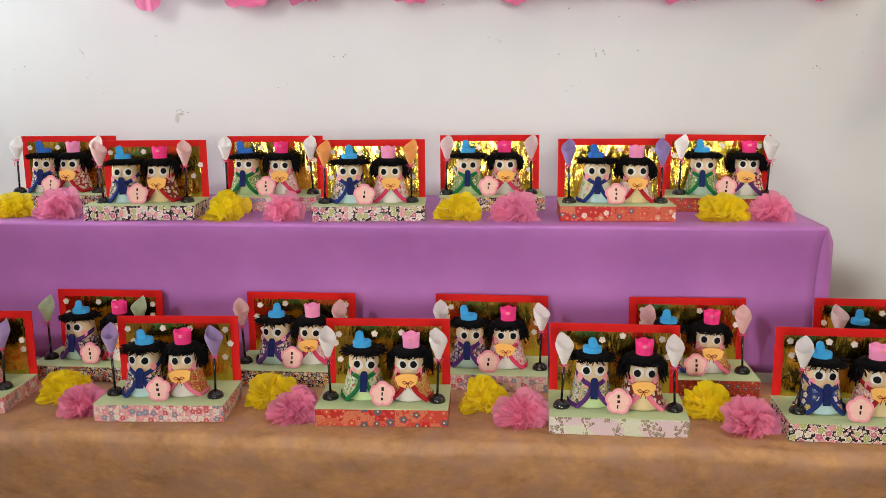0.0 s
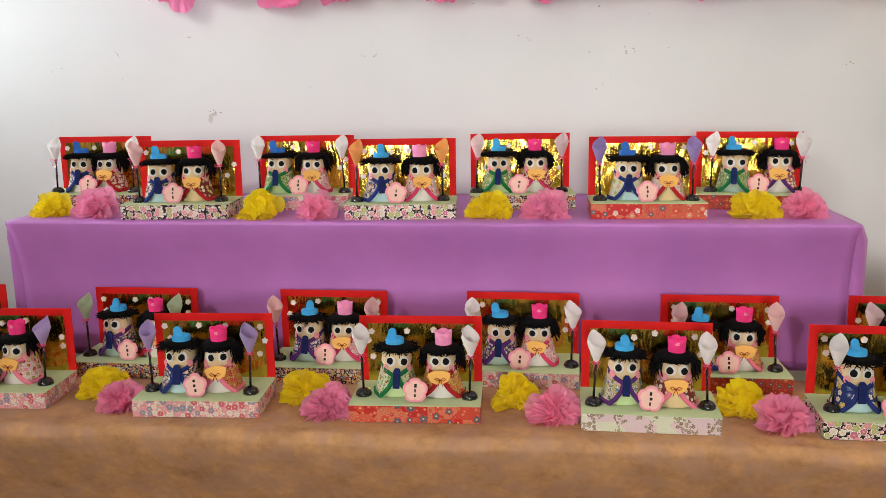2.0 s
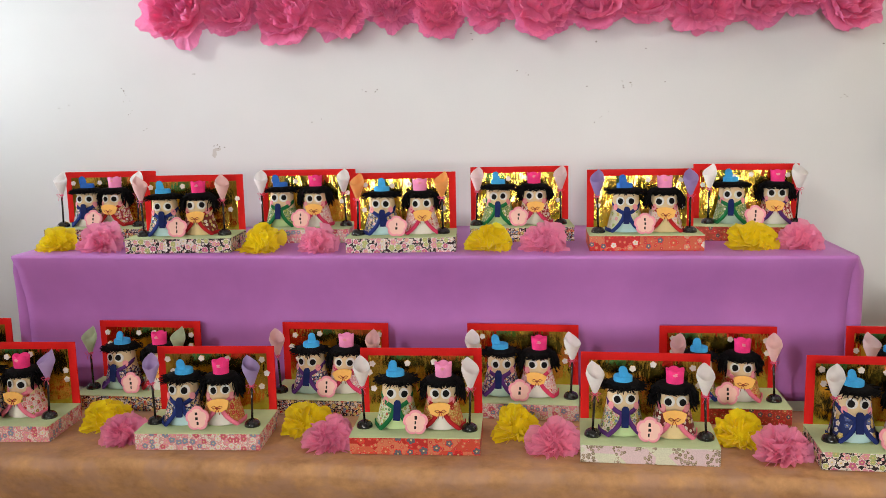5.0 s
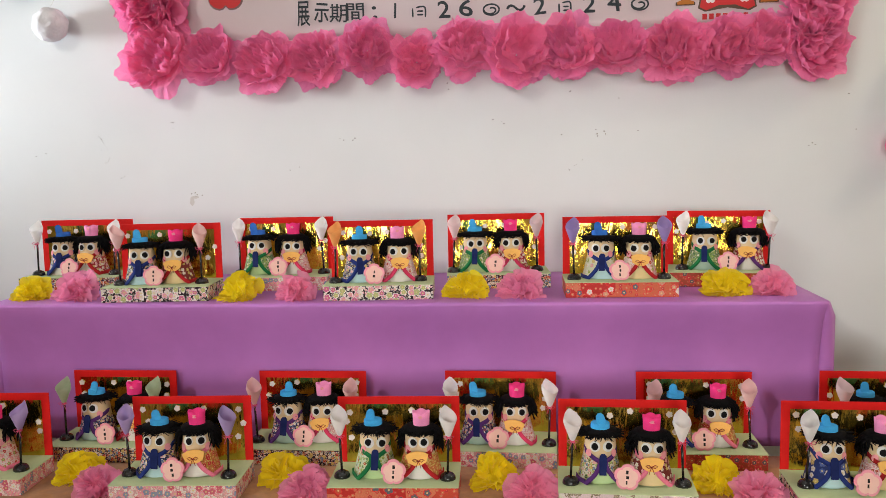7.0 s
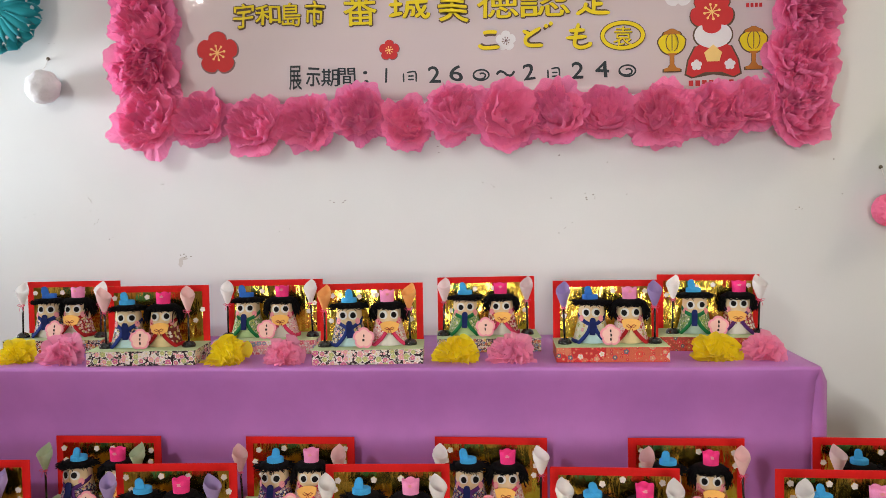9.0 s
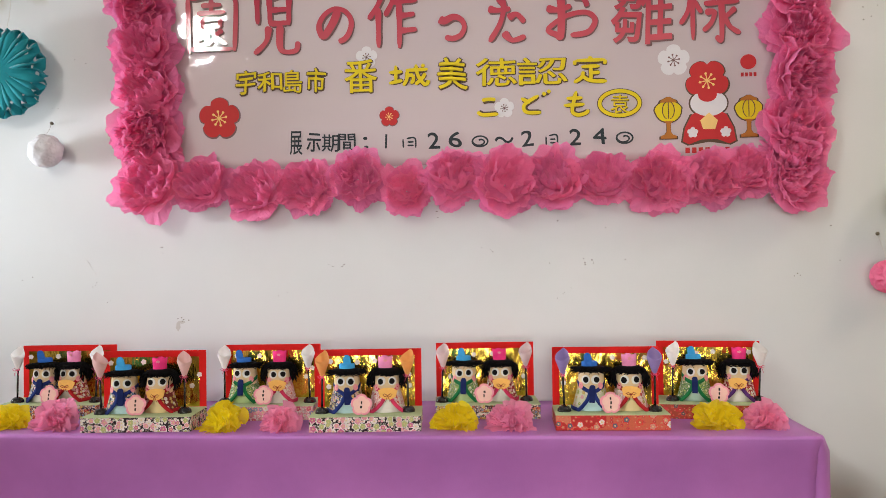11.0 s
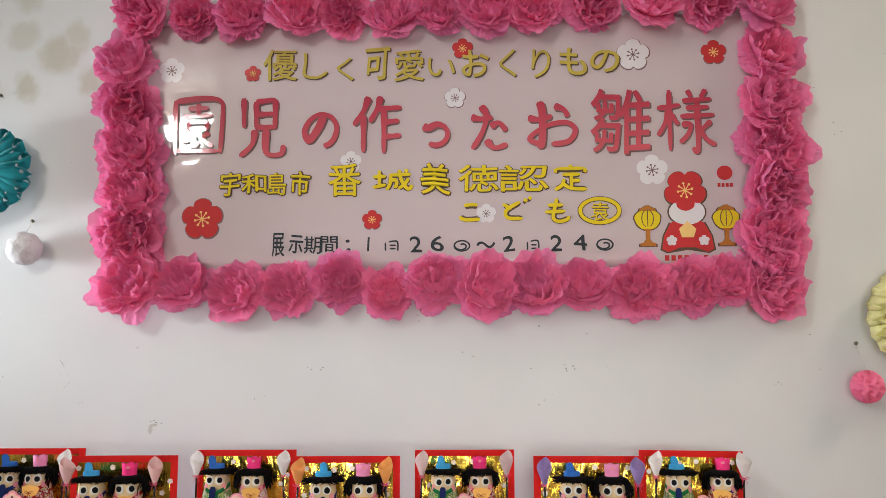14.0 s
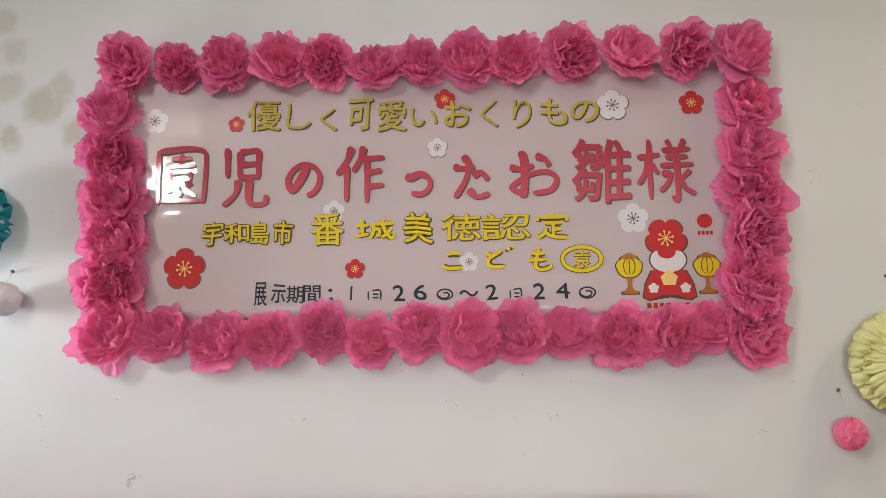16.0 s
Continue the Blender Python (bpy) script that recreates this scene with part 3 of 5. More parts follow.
def pen(name, chars, y, half, mat, parent, dx=0.0, dz=0.0, brush=0.0):
    """Characters drawn stroke by stroke; brush: how much the strokes swell and taper."""
    for ch, x, z, wide, high in chars:
        bm = bmesh.new()
        for i, stroke in enumerate(STROKES[ch]):
            path = [(x + dx + (u - 0.5) * (wide - 2 * half), z + dz + (v - 0.5) * (high - 2 * half)) for u, v in smooth_path(stroke)]
            ribbon(bm, path, half, y - 0.0001 * i, 0, brush)
        bmesh.ops.recalc_face_normals(bm, faces=bm.faces[:])
        part(name, bm, mat, parent)


# ---------------------------------------------------------------- the room
def room():
    bm = bmesh.new()
    box(bm, ROOM_L - 0.12, ROOM_R + 0.12, 0.0, 0.14, 0.0, ROOM_H)
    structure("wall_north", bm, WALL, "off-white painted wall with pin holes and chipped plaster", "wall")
    bm = bmesh.new()
    wy0, wy1, wz0, wz1 = -0.71, -0.27, 1.19, 1.81
    for y0, y1, z0, z1 in ((ROOM_B, wy0, 0, ROOM_H), (wy1, 0.0, 0, ROOM_H), (wy0, wy1, 0, wz0), (wy0, wy1, wz1, ROOM_H)):
        box(bm, ROOM_L - 0.14, ROOM_L, y0, y1, z0, z1)
    structure("wall_west", bm, BEIGE, "beige painted side wall with a small window", "wall")
    # unseen low wall, added to keep the side light off the lower left
    bm = bmesh.new()
    box(bm, -2.06, -1.96, -1.1, 0.0, 0.0, 1.36, 0.006)
    structure("side_light_blocker", bm, WALL, "unseen low off-white wall added to block side window light", "wall")
    bm = bmesh.new()
    box(bm, ROOM_R, ROOM_R + 0.14, ROOM_B, 0.0, 0.0, ROOM_H)
    structure("wall_east", bm, BEIGE, "plain beige painted side wall", "wall")
    bm = bmesh.new()
    # the lower, wider opening is added behind the beam lamp
    for x0, x1, z0, z1 in ((ROOM_L - 0.12, -2.65, 0, ROOM_H), (-2.39, -0.2, 0, ROOM_H), (1.2, ROOM_R + 0.12, 0, ROOM_H), (-2.65, -2.39, 0, 3.32), (-2.65, -2.39, 3.68, ROOM_H), (-0.2, 1.2, 0, 0.85), (-0.2, 1.2, 1.85, ROOM_H)):
        box(bm, x0, x1, ROOM_B - 0.14, ROOM_B, z0, z1)
    structure("wall_south", bm, BEIGE, "beige painted rear wall with one window and an added beam opening", "wall")
    bm = bmesh.new()
    box(bm, ROOM_L - 0.12, ROOM_R + 0.12, ROOM_B - 0.14, 0.14, -0.1, 0.0)
    structure("floor", bm, FLOOR, "brown vinyl floor", "floor")
    bm = bmesh.new()
    box(bm, ROOM_L - 0.12, ROOM_R + 0.12, ROOM_B - 0.14, 0.14, ROOM_H, ROOM_H + 0.1)
    structure("ceiling", bm, CEIL, "white ceiling boards", "ceiling")
    for lx, ly, lz, watts, tint in TUBES:
        lamp = thing("ceiling_light", pose(lx, ly, lz), "white tube light hung from the ceiling by rods", "ceiling light", "tube lights")
        bm = bmesh.new()
        box(bm, -0.09, 0.09, -0.35, 0.35, 0.0, 0.07, 0.008)
        part("housing", bm, CEIL, lamp)
        for ry in (-0.25, 0.25):
            bm = bmesh.new()
            lathe(bm, [(0.006, 0.07), (0.006, ROOM_H - lz)], 10, 0, 0.0, ry)
            part("rod", bm, STEEL, lamp)


def wall_marks():
    """Pin holes and chips left in the paint."""
    rn = random.Random(3)
    bm = bmesh.new()
    knots = ((-0.15, 1.366), (0.49, 1.37), (0.59, 1.367), (0.42, 1.46), (0.53, 1.456), (-0.85, 1.39), (-0.85, 1.35), (-1.03, 1.34), (-0.83, 1.33), (-0.64, 1.42), (0.40, 1.366),
             (0.49, 1.365), (-0.32, 1.291), (-0.33, 1.291), (0.405, 1.291), (0.42, 1.292), (0.23, 1.41), (-0.83, 1.37), (-0.78, 1.28), (-0.19, 1.364),
             (1.19, 1.96), (1.20, 2.0), (1.32, 2.18), (1.14, 2.1), (1.0, 1.33), (-0.86, 1.92), (-0.94, 1.80), (1.12, 1.36), (1.1, 1.45), (0.1, 1.5), (-0.583, 1.223), (-0.594, 1.226))
    for x, z in knots:
        for k in range(rn.choice((1, 2, 2, 3))):
            a, b, r = x + rn.gauss(0, 0.012), z + rn.gauss(0, 0.006), rn.uniform(0.0008, 0.0020)
            o = [(a + r * rn.uniform(0.6, 1.6) * math.cos(t), b + r * rn.uniform(0.5, 1.1) * math.sin(t)) for t in (0, 1.05, 2.1, 3.14, 4.2, 5.2)]
            slab(bm, o, -0.0008, 0.002)
    tagged(structure("wall_pin_holes", bm, CHIP, "small dark pin holes and paint chips in the wall", "wall marks"), kind="stuff")
    bm = bmesh.new()
    for x, z, w, h in ((-0.598, 1.212, 0.007, 0.013), (-0.588, 1.222, 0.010, 0.005)):
        o = [(x + w * math.cos(t) * rn.uniform(0.7, 1.1), z + h * math.sin(t) * rn.uniform(0.7, 1.1)) for t in np.linspace(0, 6.0, 11)]
        slab(bm, o, -0.0006, 0.002)
    structure("wall_chip", bm, PLASTER, "bare plaster patch where paint has chipped off", "wall marks")


def tables():
    # lower trestle table, under its cloth
    for nm, x0, x1, y0, y1, z in (("lower_table", -1.55, 1.65, -0.80, -0.50, Z_LOW), ("upper_table", -0.88, 0.88, -0.455, -0.02, Z_UP)):
        t = thing(nm, pose(0, 0, 0), "long folding table hidden under its paper cloth", "table")
        bm = bmesh.new()
        box(bm, x0, x1, y0, y1, z - 0.03, z - 0.006, 0.004)
        part("tabletop", bm, CEIL, t)
        for x in (x0 + 0.1, x1 - 0.1):
            for y in (y0 + 0.05, y1 - 0.05):
                bm = bmesh.new()
                lathe(bm, [(0.013, 0.0), (0.013, z - 0.03)], 12, 0, x, y)
                part("leg", bm, STEEL, t)
    # tan cloth: flat top, soft front edge, hanging front with shallow folds
    rn = random.Random(5)
    bm = bmesh.new()
    xs = np.linspace(-1.75, 1.85, 241)

    def fold(x, drop):
        pinch = sum(h * max(0.0, 1 - abs(x - c - 0.03 * drop) / 0.035) for c, h in ((-0.62, 0.006), (-0.21, 0.004), (0.13, 0.005), (0.60, 0.008), (0.93, 0.006)))
        return pinch * min(1.0, drop * 6) + drop * (0.010 * math.sin(x * 7.3 + 1.0) + 0.006 * math.sin(x * 17.0) + 0.004 * noise.noise((x * 9, drop * 6, 0)))
    prof = [(-0.50, 0.0, 0.0)] + [(-0.62 - 0.06 * i, 0.0, 0.0) for i in range(4)]
    prof += [(-0.828 - 0.022 * math.sin(a), -0.022 * (1 - math.cos(a)), 0.1 * i) for i, a in enumerate(np.linspace(0, 1.45, 6))]
    prof += [(-0.853 + 0.62 * min(d, 0.2), -0.022 - d, d * 1.6) for d in (0.03, 0.07, 0.12, 0.18, 0.25, 0.33, 0.42, 0.52, 0.62, 0.665)]
    pts = [[(x, y - (fold(x, k) if k else 0.0), Z_LOW + dz + (0.0 if k else 0.0012 * noise.noise((x * 6, y * 6, 2)) - 0.0012)) for x in xs] for y, dz, k in prof]
    grid(bm, pts)
    ob = part("tan_tablecloth", bm, TAN, None)
    so = ob.modifiers.new("thickness", "SOLIDIFY")
    so.thickness, so.offset = 0.0012, -1
    tagged(ob, "crumpled tan kraft paper cloth draped over the lower table", "tablecloth")
    # purple cloth: top sheet, front drop and side drops
    bm = bmesh.new()
    xs = np.linspace(-0.9, 0.9, 91)

    def drop_y(x, d):
        return -0.470 + 0.036 * min(1, d / 0.12) + d * (0.012 * math.sin(x * 5 + 0.6) + 0.006 * noise.noise((x * 7, d * 9, 4)))
    prof = [(y, 0.0, 0.0) for y in (-0.004, -0.1, -0.2, -0.3, -0.4, -0.455)]
    prof += [(-0.467, -0.0003, 0.0), (-0.4695, -0.002, 0.0), (-0.470, -0.006, 0.0)]
    prof += [(None, -d, d) for d in (0.03, 0.06, 0.1, 0.14, 0.18, 0.22, 0.26, 0.29, 0.312)]
    pts = []
    for y, dz, d in prof:
        r = []
        for x in xs:
            yy = drop_y(x, d) if y is None else y
            zz = Z_UP + dz + (0.0008 * noise.noise((x * 5, yy * 7, 1)) - 0.0008)
            r.append((x * (1 - 0.006 * min(1.0, d / 0.03)), yy, zz))
        pts.append(r)
    grid(bm, pts)
    for s in (-1, 1):
        rows = []
        for d in (0.0, 0.006, 0.012, 0.04, 0.08, 0.13, 0.19, 0.25, 0.312):
            row = []
            for y in np.linspace(-0.470, -0.004, 26):
                back = (y + 0.47) / 0.466
                flare = min(1, d / 0.018) * (0.032 * math.exp(-((back - 0.17) / 0.11) ** 2) + 0.004 * math.sin(back * 14))
                out = 0.9 + 0.002 * (1 - math.exp(-d / 0.006)) + flare
                first = -0.470 if d < 0.011 else drop_y(s * 0.9, d)
                out = max(out, 0.8985)
                row.append((s * (out if back > 0.001 else 0.9 * (1 - 0.006 * min(1.0, d / 0.03))), max(y, first + 0.002 * (back > 0.001)) if back > 0.001 else first, Z_UP - d))
            rows.append(row)
        grid(bm, rows)
    ob = part("purple_tablecloth", bm, PURPLE, None)
    so = ob.modifiers.new("thickness", "SOLIDIFY")
    so.thickness, so.offset = 0.001, -1
    tagged(ob, "purple paper cloth draped over the raised back table", "tablecloth")


# ---------------------------------------------------------------- tissue flowers and paper balls
def petal_layer(radius, cup, seed, waves, lift, hole=0.0, wavy=0.0, n=84, rings=7):
    """One ruffled sheet of a tissue flower, opening towards +z; hole: where an inner frill starts."""
    rn = random.Random(seed)
    ph = [rn.uniform(0, 6.28) for _ in range(6)]
    bm = bmesh.new()
    pts = []
    jag = [rn.uniform(-0.05, 0.05) if waves > 4 else rn.uniform(-0.02, 0.02) for _ in range(n)]
    for i in range(rings + 1):
        s = 0.012 + 0.988 * i / rings
        row = []
        for j in range(n):
            a = 2 * math.pi * j / n
            c, d = math.cos(a), math.sin(a)
            edge = 1 + 0.12 * math.sin(2 * a + ph[0]) + 0.09 * math.sin(3 * a + ph[1]) + 0.04 * math.sin(7 * a + ph[2]) + jag[j] * (i == rings)
            ruf = (math.sin(waves * a + ph[3]) + 0.7 * math.sin((waves + 3) * a + ph[4]) + 0.5 * math.sin((2 * waves + 1) * a + ph[2])) * s ** 1.3
            crease = noise.noise((c * 4.5 + seed, d * 4.5, s * 1.2)) * (0.24 if waves > 5 else 0.16) * s
            if waves < 5:
                # sharp folds left by unfolding the sheet
                crease += (abs(noise.noise((c * 2.3 + seed * 1.7, d * 2.3, 0.3))) - 0.2) * 0.45 * s - abs(noise.noise((c * 5.0, d * 5.0 + seed, s * 1.5))) * 0.10 * s
            bend = cup * (0.55 + 0.45 * s) + 0.15 * ruf + crease
            wall = hole * (1 + wavy * (math.sin((waves + 1) * a + ph[5]) + 0.6 * math.sin((2 * waves + 1) * a + ph[0])))
            r = wall + radius * s * edge * math.cos(bend)
            z = lift + radius * s * edge * math.sin(bend)
            tw = a + 0.10 * ruf + 0.25 * crease
            row.append((r * math.cos(tw), r * math.sin(tw), z))
        pts.append(row)
    grid(bm, pts, 0, True)
    return bm


LAYERS = {}


def layer_set(kind, mat, variants, spec):
    LAYERS[kind] = [[mesh_of("petal_layer", petal_layer(1.0 * r, c, 100 * v + 7 * k + hash_of(kind), w, l, *more), mat) for k, (r, c, w, l, *more) in enumerate(spec)] for v in range(variants)]


def hash_of(s):
    return sum(ord(c) * (i + 1) for i, c in enumerate(s))


def rose_sheet(rim, high, fold, folds, flare, seed, n=84, rings=7):
    """One sheet of a tissue rose: a bowl whose rim meanders in sharp folds; flare: how far it opens flat."""
    rn = random.Random(seed)
    ph = [rn.uniform(0, 6.28) for _ in range(6)]
    corner = rn.uniform(0, 6.28)
    nick = [rn.uniform(-0.02, 0.02) for _ in range(n)]
    bm, pts = bmesh.new(), []
    for i in range(rings + 1):
        s = 0.03 + 0.97 * i / rings
        up = s ** (1.4 + 0.9 * (1 - flare))
        out = flare * s + (1 - flare) * math.sin(min(1.0, s * 1.25) * math.pi / 2) ** 0.8
        row = []
        for j in range(n):
            a = 2 * math.pi * j / n
            c, d = math.cos(a), math.sin(a)
            w = a + 0.45 * noise.noise((c * 1.3 + seed, d * 1.3, 0.5))
            saw = 2 / math.pi * math.asin(0.97 * math.sin(folds * w + ph[0])) + 0.45 * math.sin((2 * folds + 1) * w + ph[1])
            crease = noise.noise((c * 3.1 + seed * 1.3, d * 3.1, s * 1.4)) + 0.7 * (0.35 - abs(noise.noise((c * 4.2, d * 4.2 + seed * 0.7, s * 1.1))) * 1.6)
            pleats = 17 + seed % 5
            pleat = 2 / math.pi * math.asin(math.sin(pleats * (w + 0.25 * crease) + ph[3])) * (0.5 + abs(noise.noise((c * 1.7, d * 1.7 + seed, 2.0))) * 1.6)
            grow = s ** 1.4
            r = rim * out * (1 + (fold * saw + 0.13 * crease + (0.034 - 0.02 * flare) * pleat) * grow + 0.07 * math.sin(2 * a + ph[2]) + 0.05 * math.sin(3 * a + ph[3]))
            # the corners of the square sheet stand out past its sides
            tip = max(0.0, math.cos(2 * (a - corner))) ** 3 * 0.13 + 0.05 * math.sin(5 * a + ph[4]) + (0.6 * nick[j] + 0.014 * pleat) * (i == rings)
            r *= 1 + tip * flare * grow
            z = high * up * (1 + 0.10 * crease + tip * (1 - flare) * 1.2) + (0.06 * saw + 0.035 * pleat) * grow * flare
            t = a + fold * 0.9 * math.cos(folds * w + ph[5]) * grow * 0.6
            j1, j2 = rn.uniform(-0.02, 0.02) * s, rn.uniform(-0.02, 0.02) * s
            row.append((r * math.cos(t) + j1, r * math.sin(t) + j2, z + j1))
        pts.append(row)
    grid(bm, pts, 0, True)
    # creased paper: flat facets
    bmesh.ops.triangulate(bm, faces=bm.faces[:])
    for f in bm.faces:
        f.smooth = False
    return bm


def rose_set(kind, variants, spec):
    LAYERS[kind] = [[mesh_of("petal_layer", rose_sheet(*row, 61 * v + 13 * k + hash_of(kind)), ROSE_TISSUE) for k, row in enumerate(spec)] for v in range(variants)]


ROSE_SPEC = [(1.10, 0.16, 0.05, 4, 1.0), (1.06, 0.38, 0.07, 5, 0.85), (0.96, 0.62, 0.11, 5, 0.5), (0.80, 0.76, 0.17, 5, 0.25), (0.63, 0.83, 0.23, 5, 0.15),
             (0.46, 0.84, 0.30, 5, 0.1), (0.28, 0.82, 0.40, 4, 0.1)]
CUPPED_SPEC = [(1.12, 0.24, 0.05, 3, 1.0), (1.08, 0.50, 0.08, 4, 0.8), (0.98, 0.76, 0.11, 4, 0.55), (0.82, 0.90, 0.15, 4, 0.3), (0.60, 0.94, 0.22, 4, 0.2), (0.36, 0.90, 0.36, 4, 0.1)]
POM_SPEC = [(1.0, -0.12, 7, 0.12), (1.04, 0.16, 8, 0.12), (1.02, 0.44, 9, 0.08), (0.98, 0.74, 8, 0.04), (0.92, 1.02, 7, 0.02), (0.88, 1.28, 6, 0.0)]
LOTUS_SPEC = [(1.0, -0.10, 5, 0.12), (1.04, 0.20, 6, 0.10), (1.02, 0.50, 6, 0.06), (0.98, 0.80, 6, 0.03), (0.92, 1.08, 6, 0.0)]


def tissue_flower(kind, x, y, z, r, axis, label, group, spin, name="tissue_flower", tall=0.95):
    """axis: the way that the flower opens."""
    q = Vector(axis).to_track_quat("Z", "Y").to_matrix().to_4x4()
    ob = thing(name, Matrix.Translation((x, y, z)) @ q @ pose(0, 0, 0, 0, 0, spin), label, "paper flower", group)
    sets = LAYERS[kind]
    for k, me in enumerate(sets[Rn.randrange(len(sets))]):
        sq = Rn.uniform(0.92, 1.08)
        m = pose(0, 0, 0, Rn.uniform(-7, 7), Rn.uniform(-7, 7), Rn.uniform(0, 360)) @ Matrix.Diagonal((r * sq, r / sq, r * tall, 1))
        part("petal_layer", me, None, ob, "", m)
    return ob


def honeycomb(name, x, y, z, r, mat, label, leaves, deep, pin=None, flat=0.8):
    """A honeycomb paper ball pinned to the wall by a thread."""
    ob = thing(name, Matrix.Translation((x, y, z)), label, "paper ball", "paper balls on the wall")
    bm = bmesh.new()
    nl, na = 44, leaves * 10
    pts = []
    for i in range(nl + 1):
        la = math.pi * (i / nl - 0.5)
        row = []
        for j in range(na):
            lo = 2 * math.pi * j / na
            cell = math.cos(leaves * lo + 1.1 * math.sin(8 * la))
            v = 0.55 + 0.45 * math.sin(16 * la + 2 * lo)
            d = 1 - deep * (0.5 - 0.5 * cell) ** 0.7 * (0.35 + 0.65 * v)
            if i in (0, nl):
                d = 0.86
            row.append((r * d * math.cos(la) * math.cos(lo), r * flat * d * math.cos(la) * math.sin(lo), r * d * math.sin(la)))
        pts.append(row)
    grid(bm, pts, 0, True)
    part("paper_body", bm, mat, ob)
    hang(ob, x, y, z, r, pin)


def hang(ob, x, y, z, r, pin):
    if pin:
        px_, pz = pin
        bm = bmesh.new()
        tube(bm, [(0, 0, r * 0.95), ((px_ - x) * 0.5 + 0.002, -y * 0.45, r + (pz - z - r) * 0.5), (px_ - x, -y - 0.012, pz - z)], 0.0007, 5)
        part("thread", bm, STRING, ob)
        bm = bmesh.new()
        lathe(bm, [(0.0, 0.0), (0.0035, 0.0005), (0.005, 0.003), (0.0045, 0.006), (0.0015, 0.008), (0.0012, 0.014)], 12, cap=False)
        part("pin", bm, PIN, ob, "", Matrix.Translation((px_ - x, -y - 0.014, pz - z)) @ pose(0, 0, 0, -90, 0, 0))


def dome_rosette(name, x, y, z, r, mat, label, pin, fins, bulge=0.50, teeth=0.018, ribs=0.055, inner=0.8):
    """A half-open honeycomb dome: looped leaves standing out from a plain heart, pierced near their ends."""
    ob = thing(name, Matrix.Translation((x, y, z)), label, "paper ball", "paper balls on the wall")
    for tier, (size, high, turn) in enumerate(((1.0, bulge, 0.0), (inner, bulge * 0.9 * inner, 0.5))):
        bm = bmesh.new()
        per, nr = 8, 16
        rows = []
        for i in range(nr + 1):
            q = i / nr
            row = []
            for j in range(fins * per):
                u = (j % per) / per
                a = 2 * math.pi * (j / per + turn) / fins + 0.10 * math.sin(q * 5 + 3 * (j // per))
                ridge = math.cos(2 * math.pi * u)
                th = q * math.pi * 0.54
                swell = 1 + (ribs * ridge + 0.03 * math.cos(4 * math.pi * u)) * min(1, max(0.0, q - 0.22) * 2.4)
                tip = teeth * (1 if j % 4 in (1, 2) else -1) * (1.0 if i == nr else 0.25 if i == nr - 1 else 0.0)
                rad = r * size * (math.sin(th) * swell + tip)
                row.append((rad * math.cos(a), -r * high * math.cos(th) * (1 + 0.22 * (swell - 1) / 0.1) + 0.1 * r * tier, rad * math.sin(a)))
            rows.append(row)
        g = grid(bm, rows, 0, True)
        holes = set()
        for k in range(fins):
            for ring in ((11, 12) if (k + tier) % 2 else (8, 9)):
                for side in (2, 3, 4, 5):
                    f = [f for f in g[ring][k * per + side].link_faces if g[ring + 1][k * per + side + 1] in f.verts]
                    holes.update(f)
        bmesh.ops.delete(bm, geom=list(holes), context="FACES_ONLY")
        part("paper_dome", bm, mat, ob)
    hang(ob, x, y, z, r * 0.9, pin)


def paper_ball(x, y, z, r, pin):
    ob = thing("white_paper_ball", Matrix.Translation((x, y, z)), "small white crumpled paper ball hung from a pin", "paper ball", "paper balls on the wall")
    bm = bmesh.new()
    bmesh.ops.create_icosphere(bm, subdivisions=5, radius=r)
    for v in bm.verts:
        p = v.co.normalized()
        k = 0.98 + 0.07 * noise.noise(p * 2.2) + 0.07 * abs(noise.noise(p * 5.0 + Vector((3, 1, 0)))) + 0.03 * noise.noise(p * 12)
        v.co = p * r * k
    part("paper_body", bm, WHITE_PAPER, ob, "", None, True)
    hang(ob, x, y, z, r, pin)


# ---------------------------------------------------------------- the banner
def printed_flower(parent, x, z, r, petals, y, outline=None, turn=math.pi / 2):
    bm = bmesh.new()
    slab(bm, shifted(blossom(r, 5, 0.2, 40, turn), x, z), y, y + 0.0006)
    part("printed_blossom", bm, petals, parent)
    bm = bmesh.new()
    slab(bm, shifted(blossom(r * 1.06, 5, 0.2, 40, turn), x + r * 0.02, z - r * 0.03), y + 0.0008, y + 0.0012)
    part("printed_edge", bm, outline or SHADE_PRINT, parent)
    bm = bmesh.new()
    for k in range(8):
        a = 2 * math.pi * k / 8 + 0.2
        l, w = r * 0.34, r * 0.024
        c, s = math.cos(a), math.sin(a)
        slab(bm, [(x - w * s, z + w * c), (x + w * s, z - w * c), (x + l * c + w * s, z + l * s - w * c), (x + l * c - w * s, z + l * s + w * c)], y - 0.0006, y - 0.0002)
        slab(bm, disc(x + l * c, z + l * s, r * 0.062, 8), y - 0.0007, y - 0.0003)
    part("printed_flower_heart", bm, STAMEN if petals is FLOWER_RED else SHADE_PRINT, parent)


